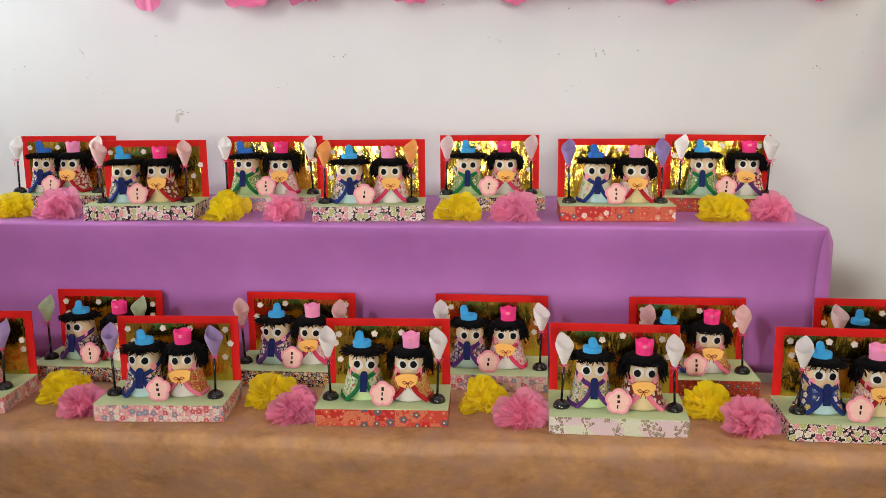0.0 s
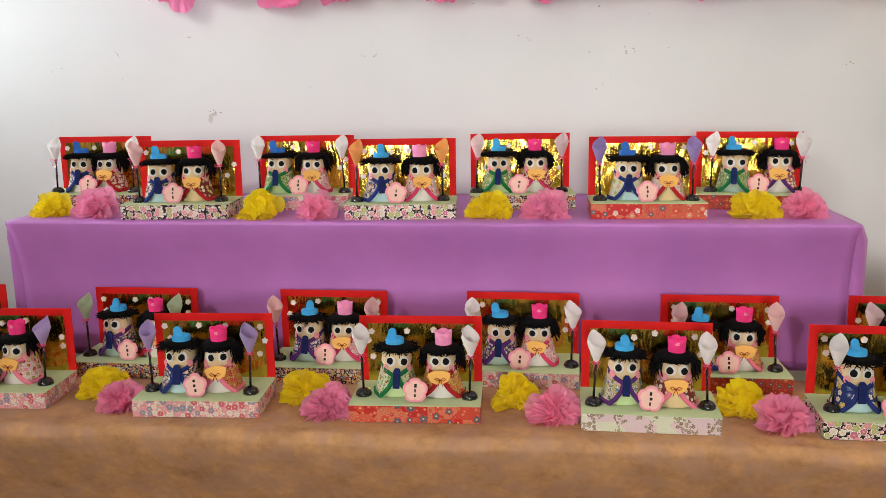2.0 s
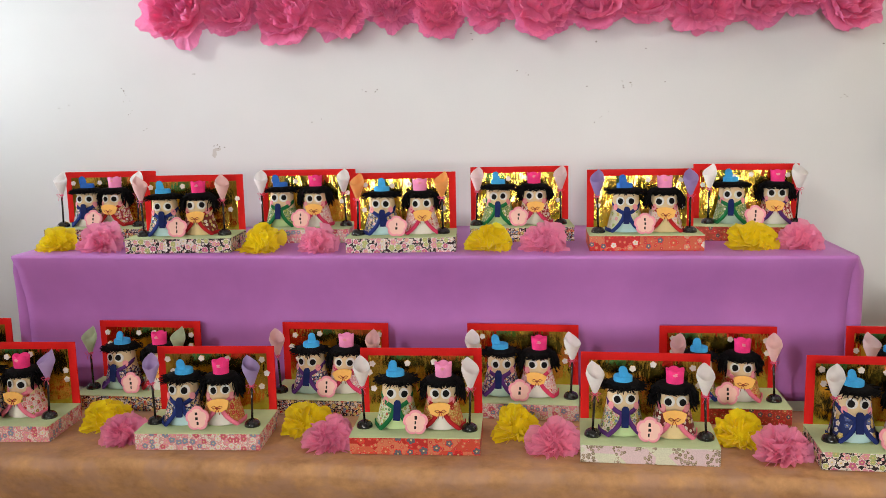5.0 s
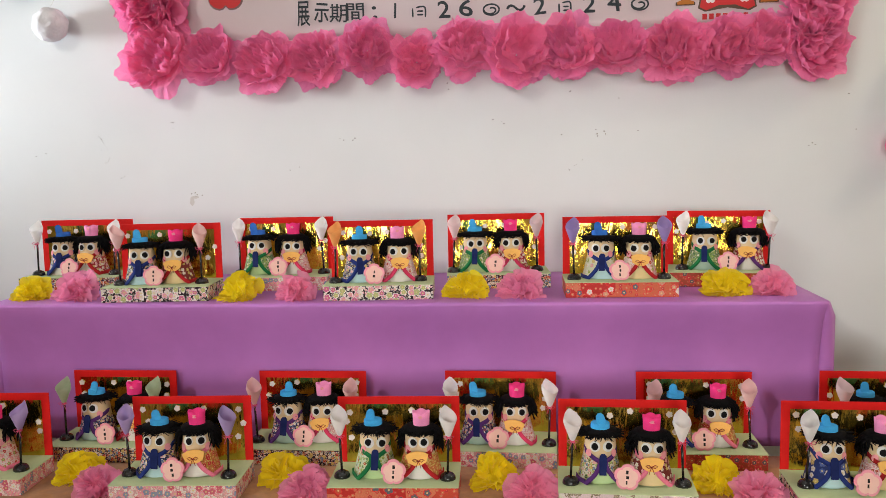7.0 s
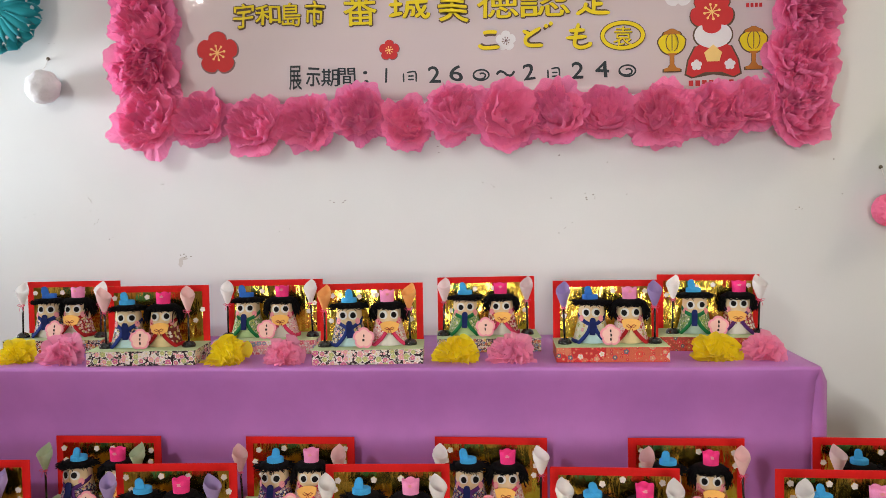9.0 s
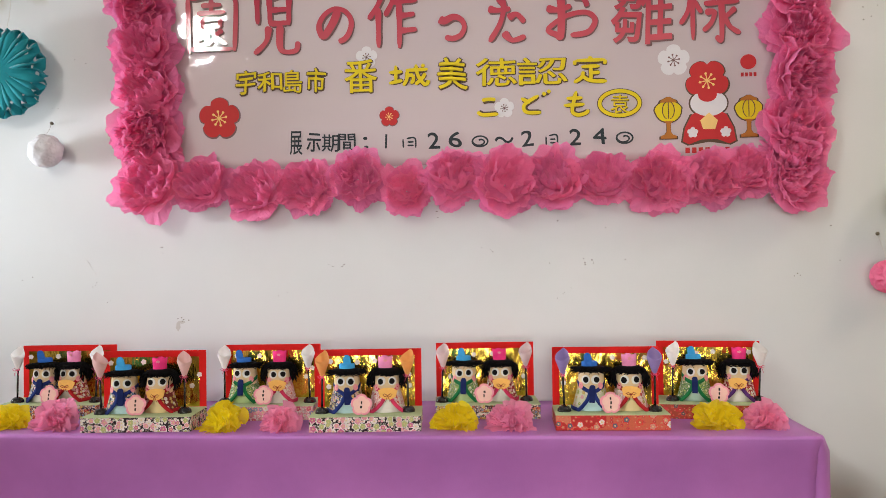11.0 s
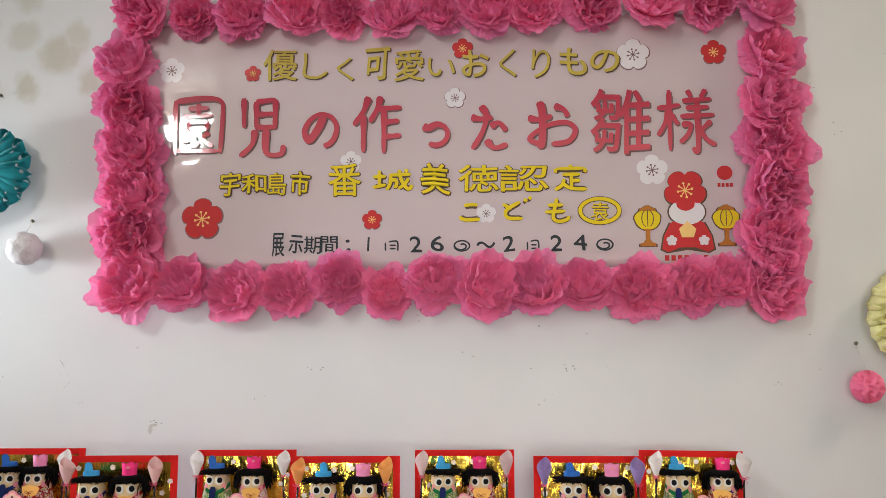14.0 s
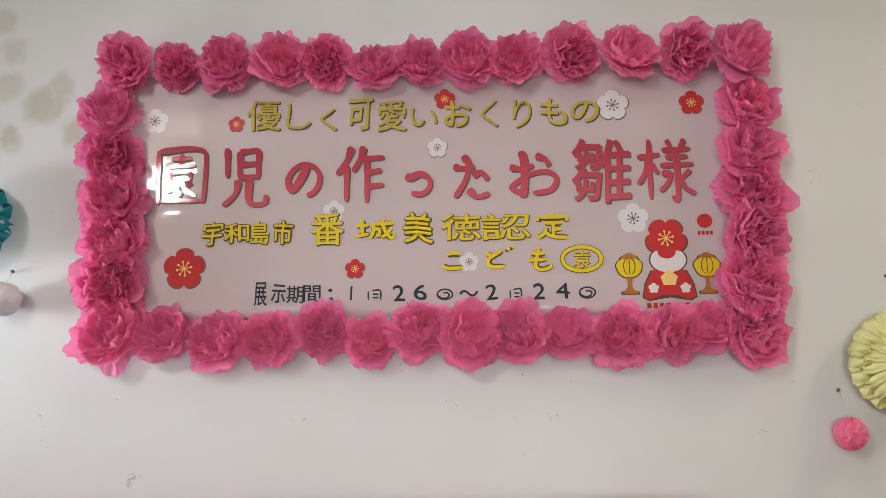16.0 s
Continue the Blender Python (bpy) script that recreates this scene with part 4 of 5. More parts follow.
def banner():
    ob = thing("banner", pose(0, 0, 0), "pale pink laminated banner lettered in Japanese, framed by tissue flowers", "banner")
    bm = bmesh.new()
    pts = [[(x, -0.007 - 0.0016 * (0.5 + 0.5 * noise.noise((x * 2.3, z * 3, 0))) , z) for x in np.linspace(-0.665, 1.02, 60)] for z in np.linspace(1.625, 2.30, 30)]
    grid(bm, pts)
    bm.faces.ensure_lookup_table()
    sheet = part("sheet", bm, POSTER, ob, "glossy pale pink printed sheet", Matrix.Identity(4))
    so = sheet.modifiers.new("thickness", "SOLIDIFY")
    so.thickness = 0.0006
    Y = -0.0105
    line = [("優", -0.277, 2.181, 0.091, 0.086), ("し", -0.181, 2.175, 0.066, 0.069), ("く", -0.101, 2.167, 0.042, 0.062), ("可", -0.014, 2.178, 0.064, 0.087), ("愛", 0.073, 2.173, 0.079, 0.085), ("い", 0.161, 2.165, 0.071, 0.049), ("お", 0.249, 2.176, 0.069, 0.071), ("く", 0.336, 2.173, 0.040, 0.074), ("り", 0.423, 2.171, 0.046, 0.077), ("も", 0.509, 2.174, 0.068, 0.072), ("の", 0.594, 2.176, 0.074, 0.058)]
    lettering("character", line, Y, 0.078, 0.0014, GOLD_PRINT, ob)
    lettering("character_shadow", line, Y + 0.0012, 0.078, 0.0022, DARK_PRINT, ob, 0.0025, -0.0025)
    line = [("雛", 0.629, 2.010, 0.153, 0.173)]
    lettering("character", line, Y, 0.156, 0.0022, RED_PRINT, ob, 0, 0, 0.03, 0.018)
    lettering("character_shadow", line, Y + 0.0012, 0.156, 0.0036, SHADE_PRINT, ob, 0.004, -0.004, 0.03, 0.018)
    line = [("児", -0.323, 2.011, 0.142, 0.185), ("作", -0.010, 2.010, 0.152, 0.177), ("の", -0.164, 1.998, 0.112, 0.112), ("っ", 0.144, 1.980, 0.088, 0.083), ("た", 0.287, 1.998, 0.119, 0.141), ("お", 0.451, 2.006, 0.147, 0.147)]
    pen("character", line, Y, 0.0106, RED_PRINT, ob, 0, 0, 0.8)
    pen("character_shadow", line, Y + 0.0016, 0.0118, SHADE_PRINT, ob, 0.003, -0.003, 0.8)
    line = [("園", -0.497, 2.015, 0.156, 0.176), ("様", 0.800, 2.010, 0.166, 0.181)]
    pen("character", line, Y, 0.0088, RED_PRINT, ob, 0, 0, 0.7)
    pen("character_shadow", line, Y + 0.0019, 0.0099, SHADE_PRINT, ob, 0.003, -0.003, 0.7)
    for line, size, fat in (([("宇", -0.405, 1.855, 0.052, 0.061), ("和", -0.341, 1.855, 0.067, 0.049), ("島", -0.279, 1.853, 0.050, 0.059), ("市", -0.217, 1.854, 0.050, 0.062)], 0.062, 0.0008),
                            ([("番", -0.098, 1.862, 0.085, 0.086), ("美", 0.143, 1.861, 0.073, 0.078), ("徳", 0.256, 1.862, 0.105, 0.070), ("認", 0.375, 1.861, 0.128, 0.070)], 0.090, 0.0014),
                            ([("袁", 0.571, 1.770, 0.047, 0.048)], 0.056, 0.0006)):
        lettering("character", line, Y, size, fat, YELLOW_PRINT, ob, 0, 0, 0.03, 0.012)
        lettering("character_outline", line, Y + 0.0012, size, fat + (0.0036 if size > 0.06 else 0.002), DARK_PRINT, ob, 0.001, -0.001, 0.03, 0.012)
    line = [("城", 0.029, 1.860, 0.113, 0.065), ("定", 0.497, 1.861, 0.097, 0.078), ("こ", 0.233, 1.772, 0.068, 0.055), ("ど", 0.357, 1.781, 0.085, 0.070), ("も", 0.459, 1.775, 0.071, 0.074)]
    pen("character", line, Y, 0.0046, YELLOW_PRINT, ob)
    pen("character_outline", line, Y + 0.0014, 0.0072, DARK_PRINT, ob, 0.001, -0.001)
    # the last character's frame is drawn as a ring
    for half, mat, yy in ((0.0046, YELLOW_PRINT, Y), (0.0066, DARK_PRINT, Y + 0.0014)):
        bm = bmesh.new()
        ribbon(bm, [(0.57 + 0.0505 * math.cos(a), 1.772 + 0.0315 * math.sin(a)) for a in np.linspace(2.3, 1.75 - 2 * math.pi, 40)], half, yy)
        part("character_ring", bm, mat, ob)
    line = [("展", -0.272, 1.690, 0.033, 0.062), ("示", -0.224, 1.690, 0.036, 0.048), ("期", -0.180, 1.688, 0.045, 0.045), ("間", -0.136, 1.690, 0.045, 0.043), ("：", -0.086, 1.688, 0.013, 0.030), ("1", -0.033, 1.690, 0.008, 0.036), ("2", 0.092, 1.687, 0.029, 0.040), ("6", 0.149, 1.689, 0.033, 0.040), ("〜", 0.273, 1.686, 0.048, 0.016), ("2", 0.334, 1.688, 0.029, 0.040), ("2", 0.456, 1.687, 0.029, 0.040), ("4", 0.518, 1.689, 0.033, 0.040)]
    lettering("character", line, Y, 0.052, 0.0008, SLATE_PRINT, ob)
    pen("character", [("月", 0.028, 1.683, 0.038, 0.032), ("月", 0.396, 1.681, 0.034, 0.033), ("日", 0.212, 1.683, 0.044, 0.031), ("日", 0.581, 1.683, 0.045, 0.032)], Y, 0.0021, SLATE_PRINT, ob)
    for x, z, r in ((-0.478, 1.761, 0.055), (-0.024, 1.754, 0.026), (-0.352, 2.158, 0.022), (0.216, 2.217, 0.028), (0.878, 2.193, 0.033)):
        printed_flower(ob, x, z, r, FLOWER_RED, Y + 0.0012)
    for x, z, r in ((-0.576, 2.171, 0.036), (0.195, 2.081, 0.028), (-0.082, 1.911, 0.029), (0.276, 1.768, 0.026), (0.668, 2.191, 0.043), (0.708, 1.878, 0.041)):
        printed_flower(ob, x, z, r, FLOWER_WHITE, Y + 0.002)
    # printed blossom over a plain red mound, between two standing lanterns
    printed_flower(ob, 0.790, 1.823, 0.054, FLOWER_RED, Y - 0.0006, DARK_PRINT, -math.pi / 2)
    bm = bmesh.new()
    slab(bm, [(0.793 + a, 1.70 + b) for a, b in ((-0.066, -0.030), (-0.05, -0.038), (-0.02, -0.026), (0.02, -0.026), (0.05, -0.038), (0.066, -0.030), (0.060, 0.004), (0.044, 0.036), (0.022, 0.050), (-0.022, 0.050), (-0.044, 0.036), (-0.060, 0.004))], Y, Y + 0.0006)
    part("printed_mound", bm, FLOWER_RED, ob)
    bm = bmesh.new()
    slab(bm, disc(0.793, 1.766, 0.046, 24, 0.72), Y - 0.0003, Y + 0.0003)
    part("printed_disc", bm, FLOWER_WHITE, ob)
    bm = bmesh.new()
    slab(bm, disc(0.793, 1.766, 0.050, 24, 0.74), Y + 0.0012, Y + 0.0016)
    part("printed_disc_edge", bm, DARK_PRINT, ob)
    bm = bmesh.new()
    slab(bm, [(0.793 + 1.07 * a, 1.70 + 1.08 * b) for a, b in ((-0.066, -0.030), (-0.05, -0.038), (0.0, -0.030), (0.05, -0.038), (0.066, -0.030), (0.060, 0.004), (0.044, 0.036), (-0.044, 0.036), (-0.060, 0.004))], Y + 0.0010, Y + 0.0014)
    part("printed_mound_edge", bm, DARK_PRINT, ob)
    bm = bmesh.new()
    slab(bm, [(0.793, 1.742), (0.815, 1.722), (0.808, 1.700), (0.778, 1.700), (0.771, 1.722)], Y - 0.0008, Y - 0.0002)
    part("printed_patch", bm, STAMEN, ob)
    for fx in (0.752, 0.834):
        bm = bmesh.new()
        slab(bm, shifted(blossom(0.014, 5, 0.2, 20), fx, 1.692), Y - 0.0008, Y - 0.0002)
        part("printed_small_blossom", bm, FLOWER_WHITE, ob)
    for lx in (0.692, 0.892):
        bulb = [(0.034 * math.cos(a) * (1.0 if math.sin(a) > 0 else 0.94), 0.026 * math.sin(a) * (0.9 if math.sin(a) > 0 else 1.15)) for a in np.linspace(0, 2 * math.pi, 25)[:-1]]
        for nm, k, mat, yy in (("printed_lantern", 1.0, YELLOW_PRINT, Y), ("printed_lantern_edge", 1.1, DARK_PRINT, Y + 0.0012)):
            bm = bmesh.new()
            slab(bm, [(lx + k * a, 1.750 + k * b) for a, b in bulb], yy, yy + 0.0005)
            part(nm, bm, mat, ob)
        foot = [(-0.020, -0.052), (0.020, -0.052), (0.020, -0.045), (0.010, -0.042), (0.005, -0.034), (0.005, -0.014), (0.013, -0.007), (-0.013, -0.007), (-0.005, -0.014), (-0.005, -0.034), (-0.010, -0.042), (-0.020, -0.045)]
        cap = [(-0.022, 0.0), (0.022, 0.0), (0.019, 0.006), (0.010, 0.010), (0.004, 0.014), (-0.004, 0.014), (-0.010, 0.010), (-0.019, 0.006)]
        for nm, o, z0 in (("printed_foot", foot, 1.730), ("printed_cap", cap, 1.770)):
            bm = bmesh.new()
            slab(bm, [(lx + a, z0 + b) for a, b in o], Y - 0.0010, Y - 0.0004)
            part(nm, bm, AMBER_PRINT, ob)
            bm = bmesh.new()
            mz = sum(b for a, b in o) / len(o)
            slab(bm, [(lx + a * 1.18, z0 + mz + (b - mz) * 1.1) for a, b in o], Y + 0.0006, Y + 0.0010)
            part(nm + "_edge", bm, DARK_PRINT, ob)
        for c in (-1, 0, 1):
            bm = bmesh.new()
            ribbon(bm, [(lx + c * 0.015 * math.cos(u), 1.750 + 0.023 * math.sin(u)) for u in np.linspace(-1.3, 1.3, 9)], 0.0011, Y - 0.0006)
            part("printed_rib", bm, DARK_PRINT, ob)
    bm = bmesh.new()
    slab(bm, disc(0.893, 1.868, 0.020, 20, 0.95), Y, Y + 0.0006)
    part("printed_dot", bm, FLOWER_RED, ob)
    for x, z, w, h, n in ((0.874, 1.831, 0.007, 0.010, 4), (0.733, 1.640, 0.011, 0.014, 7)):
        for k in range(n):
            bm = bmesh.new()
            a = x + k * w * 1.5
            slab(bm, [(a, z), (a + w, z), (a + w, z + h), (a, z + h)], Y, Y + 0.0006)
            part("writing_bar", bm, FLOWER_RED, ob)


def banner_flowers():
    top = [(-0.656, 2.329, 0.069), (-0.515, 2.315, 0.058), (-0.381, 2.322, 0.069), (-0.235, 2.322, 0.069), (-0.104, 2.319, 0.065), (0.029, 2.303, 0.062), (0.146, 2.313, 0.062),
           (0.281, 2.318, 0.069), (0.408, 2.315, 0.064), (0.554, 2.327, 0.072), (0.705, 2.324, 0.069), (0.862, 2.328, 0.069), (1.005, 2.317, 0.076)]
    left = [(-0.69, 2.184, 0.072), (-0.682, 2.067, 0.072), (-0.672, 1.95, 0.081), (-0.658, 1.837, 0.084), (-0.665, 1.72, 0.083)]
    low = [(-0.653, 1.583, 0.081), (-0.51, 1.585, 0.067), (-0.369, 1.565, 0.072), (-0.233, 1.57, 0.067), (-0.106, 1.591, 0.067), (0.021, 1.56, 0.062), (0.147, 1.588, 0.072),
           (0.273, 1.572, 0.076), (0.403, 1.577, 0.076), (0.524, 1.576, 0.067), (0.663, 1.567, 0.076), (0.787, 1.573, 0.069), (0.879, 1.586, 0.058), (0.994, 1.560, 0.070)]
    right = [(1.016, 2.174, 0.072), (1.011, 2.05, 0.076), (1.017, 1.936, 0.081), (1.009, 1.819, 0.08), (1.0, 1.7, 0.08), (0.991, 1.63, 0.065)]
    open_more = random.Random(23)
    for x, z, r in top + left + low + right:
        up = Rn.uniform(0.05, 0.5) if z < 1.65 else Rn.uniform(-0.25, 0.35)
        tissue_flower("cupped" if open_more.random() < 0.42 else "rose", x, -0.022, z - 0.02 * up, r * 1.0, (Rn.uniform(-0.25, 0.25), -1, up), "rose pink tissue paper flower pinned round the banner",
                      "tissue flowers round the banner", Rn.uniform(0, 360))


# ---------------------------------------------------------------- doll displays
TRAY_W, TRAY_H, TRAY_D, SCREEN_W, SCREEN_H = 0.238, 0.033, 0.131, 0.2355, 0.163


def robe_r(z):
    return 0.0412 - 0.0142 * z / 0.058


def cup_r(z):
    return 0.0345 - 0.0085 * z / 0.088


def doll(m, female, robe, collar, inner, hat, seed, label):
    """A paper cup doll: one mesh."""
    rn = random.Random(seed)
    mats = [SKIN, INNER[inner], ROBE[robe], COLLAR[collar], FAN if female else NAVY, HAIR, hat, EYE_W, PUPIL, CHEEK, CORD]
    bm = bmesh.new()
    bm.loops.layers.uv.verify()
    # the cup: painted foot, cream face
    lathe(bm, [(0.0345, 0.0), (0.0347, 0.002), (cup_r(0.02), 0.02), (cup_r(0.042), 0.042)], 28, 1)
    lathe(bm, [(cup_r(0.042) + 0.0002, 0.042), (cup_r(0.062), 0.062), (cup_r(0.084), 0.084), (0.024, 0.088)], 28, 0)
    # robe, two sides that part at the front, with a band along the edge
    top0, nz, nt = 0.041, 9, 16
    for s in (-1, 1):
        rows, uvs, edge, neck, hem = [], [], [], [], []
        for i in range(nz + 1):
            row, uvr = [], []
            for j in range(nt + 1):
                u = j / nt
                zt = top0 + 0.017 * min(1.0, u * 2.4)
                z = zt * i / nz
                open_ = radians(8 + (42 if female else 36) * (max(0.0, 1 - z / top0)) ** 1.75)
                a = open_ + (math.pi - open_) * u
                r = robe_r(z) + 0.004 * math.exp(-u * 9) * (1 - z / 0.06) + 0.0006 * math.sin(9 * a + seed)
                p = (s * r * math.sin(a), -r * math.cos(a), z + 0.0004)
                row.append(p)
                uvr.append((s * a * 0.033 + 0.2, z))
                if j == 0:
                    edge.append(p)
                if i == nz and u < 0.55:
                    neck.append(p)
                if i == 0 and u < 0.4:
                    hem.append((p[0], p[1], p[2] + 0.0042))
            rows.append(row if s > 0 else row[::-1])
            uvs.append(uvr if s > 0 else uvr[::-1])
        grid(bm, rows, 2, False, uvs)
        for line in (edge, neck, hem):
            band = []
            for k, p in enumerate(line):
                v = Vector(p)
                o = Vector((v.x, v.y, 0)).normalized()
                d = (Vector(line[min(k + 1, len(line) - 1)]) - Vector(line[max(k - 1, 0)])).normalized()
                w = d.cross(o).normalized() * 0.0040
                band.append([v + o * 0.0006 - w, v + o * 0.0024 - w, v + o * 0.0024 + w, v + o * 0.0006 + w])
            grid(bm, band, 3, True)
    # face
    yaw = rn.uniform(-6, 6)

    def on_face(outline, a, z, lift, thick, mat):
        """A small flat piece laid on the cup at the angle a (degrees) and height z."""
        r = cup_r(z) + lift
        q = pose(r * math.sin(radians(a)), -r * math.cos(radians(a)), z, -5.5, 0, a)
        fs = slab(bm, outline, -thick, 0.0, mat)
        for v in {v for f in fs for v in f.verts}:
            v.co = q @ v.co
    ez, ea = rn.uniform(0.0655, 0.0690), rn.uniform(20, 24)
    for a in (-ea, ea):
        gaze = rn.uniform(-0.0022, 0.0022), rn.uniform(-0.0018, 0.0012)
        on_face(disc(0, 0, 0.0096, 20), a + yaw, ez, 0.0012, 0.0014, 7)
        on_face([(gaze[0] + 0.0066 * rn.uniform(0.9, 1.05) * math.cos(t), gaze[1] + 0.0068 * rn.uniform(0.9, 1.05) * math.sin(t)) for t in np.linspace(0, 2 * math.pi, 10)[:-1]], a + yaw, ez, 0.0027, 0.0009, 8)
        on_face(disc(0, 0, 0.0062, 16, 1.1), a * 2.05 + yaw, ez - 0.0135, 0.0012, 0.0010, 9)
    if female:
        fan = [(-0.021, 0.006), (-0.012, 0.0105), (0.0, 0.012), (0.012, 0.0105), (0.021, 0.006), (0.0165, -0.008), (0.006, -0.0135), (-0.006, -0.0135), (-0.0165, -0.008)]
        tip = rn.uniform(-7, 7)
        fs = slab(bm, fan, -0.0012, 0.0012, 4)
        q = pose(rn.uniform(-0.003, 0.003), -0.0405, 0.043, -8, tip, 0)
        for v in {v for f in fs for v in f.verts}:
            v.co = q @ v.co
        for s in (-1, 1):
            tube(bm, [(0, -0.0432, 0.038), (s * 0.006, -0.0445, 0.0425), (s * 0.0105, -0.0442, 0.040), (s * 0.006, -0.0440, 0.0365), (0, -0.0434, 0.038)], 0.0007, 5, 10)
            tube(bm, [(0, -0.0434, 0.038), (s * 0.003, -0.0440, 0.031), (s * 0.0045, -0.0436, 0.025)], 0.0006, 5, 10)
    else:
        k = rn.uniform(-4, 4)
        fs = slab(bm, [(-0.0062, -0.019), (0.0062, -0.019), (0.0068, 0.010), (0.0058, 0.0155), (0.003, 0.0185), (-0.003, 0.0185), (-0.0058, 0.0155), (-0.0068, 0.010)], -0.0014, 0.0014, 4)
        q = pose(rn.uniform(-0.002, 0.002), -0.0395, 0.038, -8, k, 0)
        for v in {v for f in fs for v in f.verts}:
            v.co = q @ v.co
    # wool hair: a cap and loose strands
    lathe(bm, [(0.0258, 0.0815), (0.0292, 0.0835), (0.0302, 0.0870), (0.0288, 0.0915), (0.018, 0.0940)], 24, 5)
    for k in range(330 if female else 190):
        a = rn.uniform(0, 2 * math.pi)
        front = math.cos(a)          # 1 towards the front
        r0, z0 = 0.0275 + rn.uniform(-0.002, 0.0015), rn.uniform(0.0825, 0.0905)
        d = Vector((math.sin(a), -math.cos(a), 0))
        side = Vector((math.cos(a), math.sin(a), 0)) * rn.uniform(-0.012, 0.012)
        p0 = d * (r0 - 0.006) + Vector((0, 0, z0 + 0.002))
        if female and front < 0.52:
            l = rn.uniform(0.016, 0.038)
            p1 = d * (r0 + rn.uniform(0.003, 0.010)) + Vector((0, 0, z0 - 0.005)) + side * 0.3
            p2 = d * (r0 + rn.uniform(0.004, 0.015)) + Vector((0, 0, z0 - l * 0.5)) + side * 0.7
            p3 = d * (r0 + rn.uniform(0.002, 0.018)) + Vector((0, 0, z0 - l)) + side
            tube(bm, [p0, p1, p2, p3], 0.0023, 4, 5, 0.5)
        elif female:
            p1 = d * (r0 + 0.004) + Vector((0, 0, z0 - 0.003)) + side * 0.5
            tube(bm, [p0, p1, p1 + Vector((0, 0, -rn.uniform(0.0, 0.0035))) + side * 0.6], 0.0017, 4, 5, 0.5)
        else:
            l = rn.uniform(0.003, 0.013)
            p1 = d * (r0 + 0.006) + Vector((0, 0, z0 - 0.001)) + side * 0.5
            p2 = d * (r0 + 0.006 + l) + Vector((0, 0, z0 - rn.uniform(-0.002, 0.006))) + side
            tube(bm, [p0, p1, p2], 0.0015, 4, 5, 0.6)
    # felt hat
    hx = rn.uniform(-0.003, 0.003)
    if female:
        n = 30
        rows = []
        for i, (r, z) in enumerate(((0.0150, 0.0905), (0.0152, 0.099), (0.0156, 0.107), (0.0164, 0.116))):
            rows.append([(hx + r * math.cos(t), r * math.sin(t), z + (0.0035 * abs(math.sin(2.5 * t + 0.6)) if i == 3 else 0)) for t in np.linspace(0, 2 * math.pi, n + 1)[:-1]])
        rows.append([(p[0] * 0.80 + hx * 0.2, p[1] * 0.80, p[2] - 0.001) for p in rows[-1]])
        rows.append([(hx + 0.011 * math.cos(t), 0.011 * math.sin(t), 0.110) for t in np.linspace(0, 2 * math.pi, n + 1)[:-1]])
        g = grid(bm, rows, 6, True)
        bm.faces.new(g[-1]).material_index = 6
        fs = slab(bm, shifted(blossom(0.0030, 5, 0.2, 20), 0, 0), -0.0012, 0, 9)
        for v in {v for f in fs for v in f.verts}:
            v.co = Vector((hx + rn.uniform(-0.003, 0.003), -0.0160, 0.111)) + v.co
    else:
        lathe(bm, [(0.0168, 0.0895), (0.0173, 0.0905), (0.0170, 0.1025), (0.0158, 0.1035)], 24, 6, hx)
        k, lean, side = rn.uniform(-35, 35), rn.uniform(-16, 10), rn.uniform(-0.009, 0.004)
        fs = slab(bm, [(-0.0075, 0.0), (0.0075, 0.0), (0.0082, 0.013), (0.0068, 0.0215), (0.003, 0.0255), (-0.003, 0.0255), (-0.0068, 0.0215), (-0.0082, 0.013)], -0.002, 0.002, 6)
        q = pose(hx + side, rn.uniform(-0.014, -0.004), 0.0975, -4, lean, k)
        for v in {v for f in fs for v in f.verts}:
            v.co = q @ v.co
    # UVs for what has none yet
    uv = bm.loops.layers.uv.verify()
    for f in bm.faces:
        if f.material_index != 2:
            for l in f.loops:
                l[uv].uv = (l.vert.co.x, l.vert.co.z)
    ob = part("paper_cup_doll", bm, mats, None)
    ob.matrix_basis = m
    tagged(ob, label, "doll", "pairs of paper cup dolls")


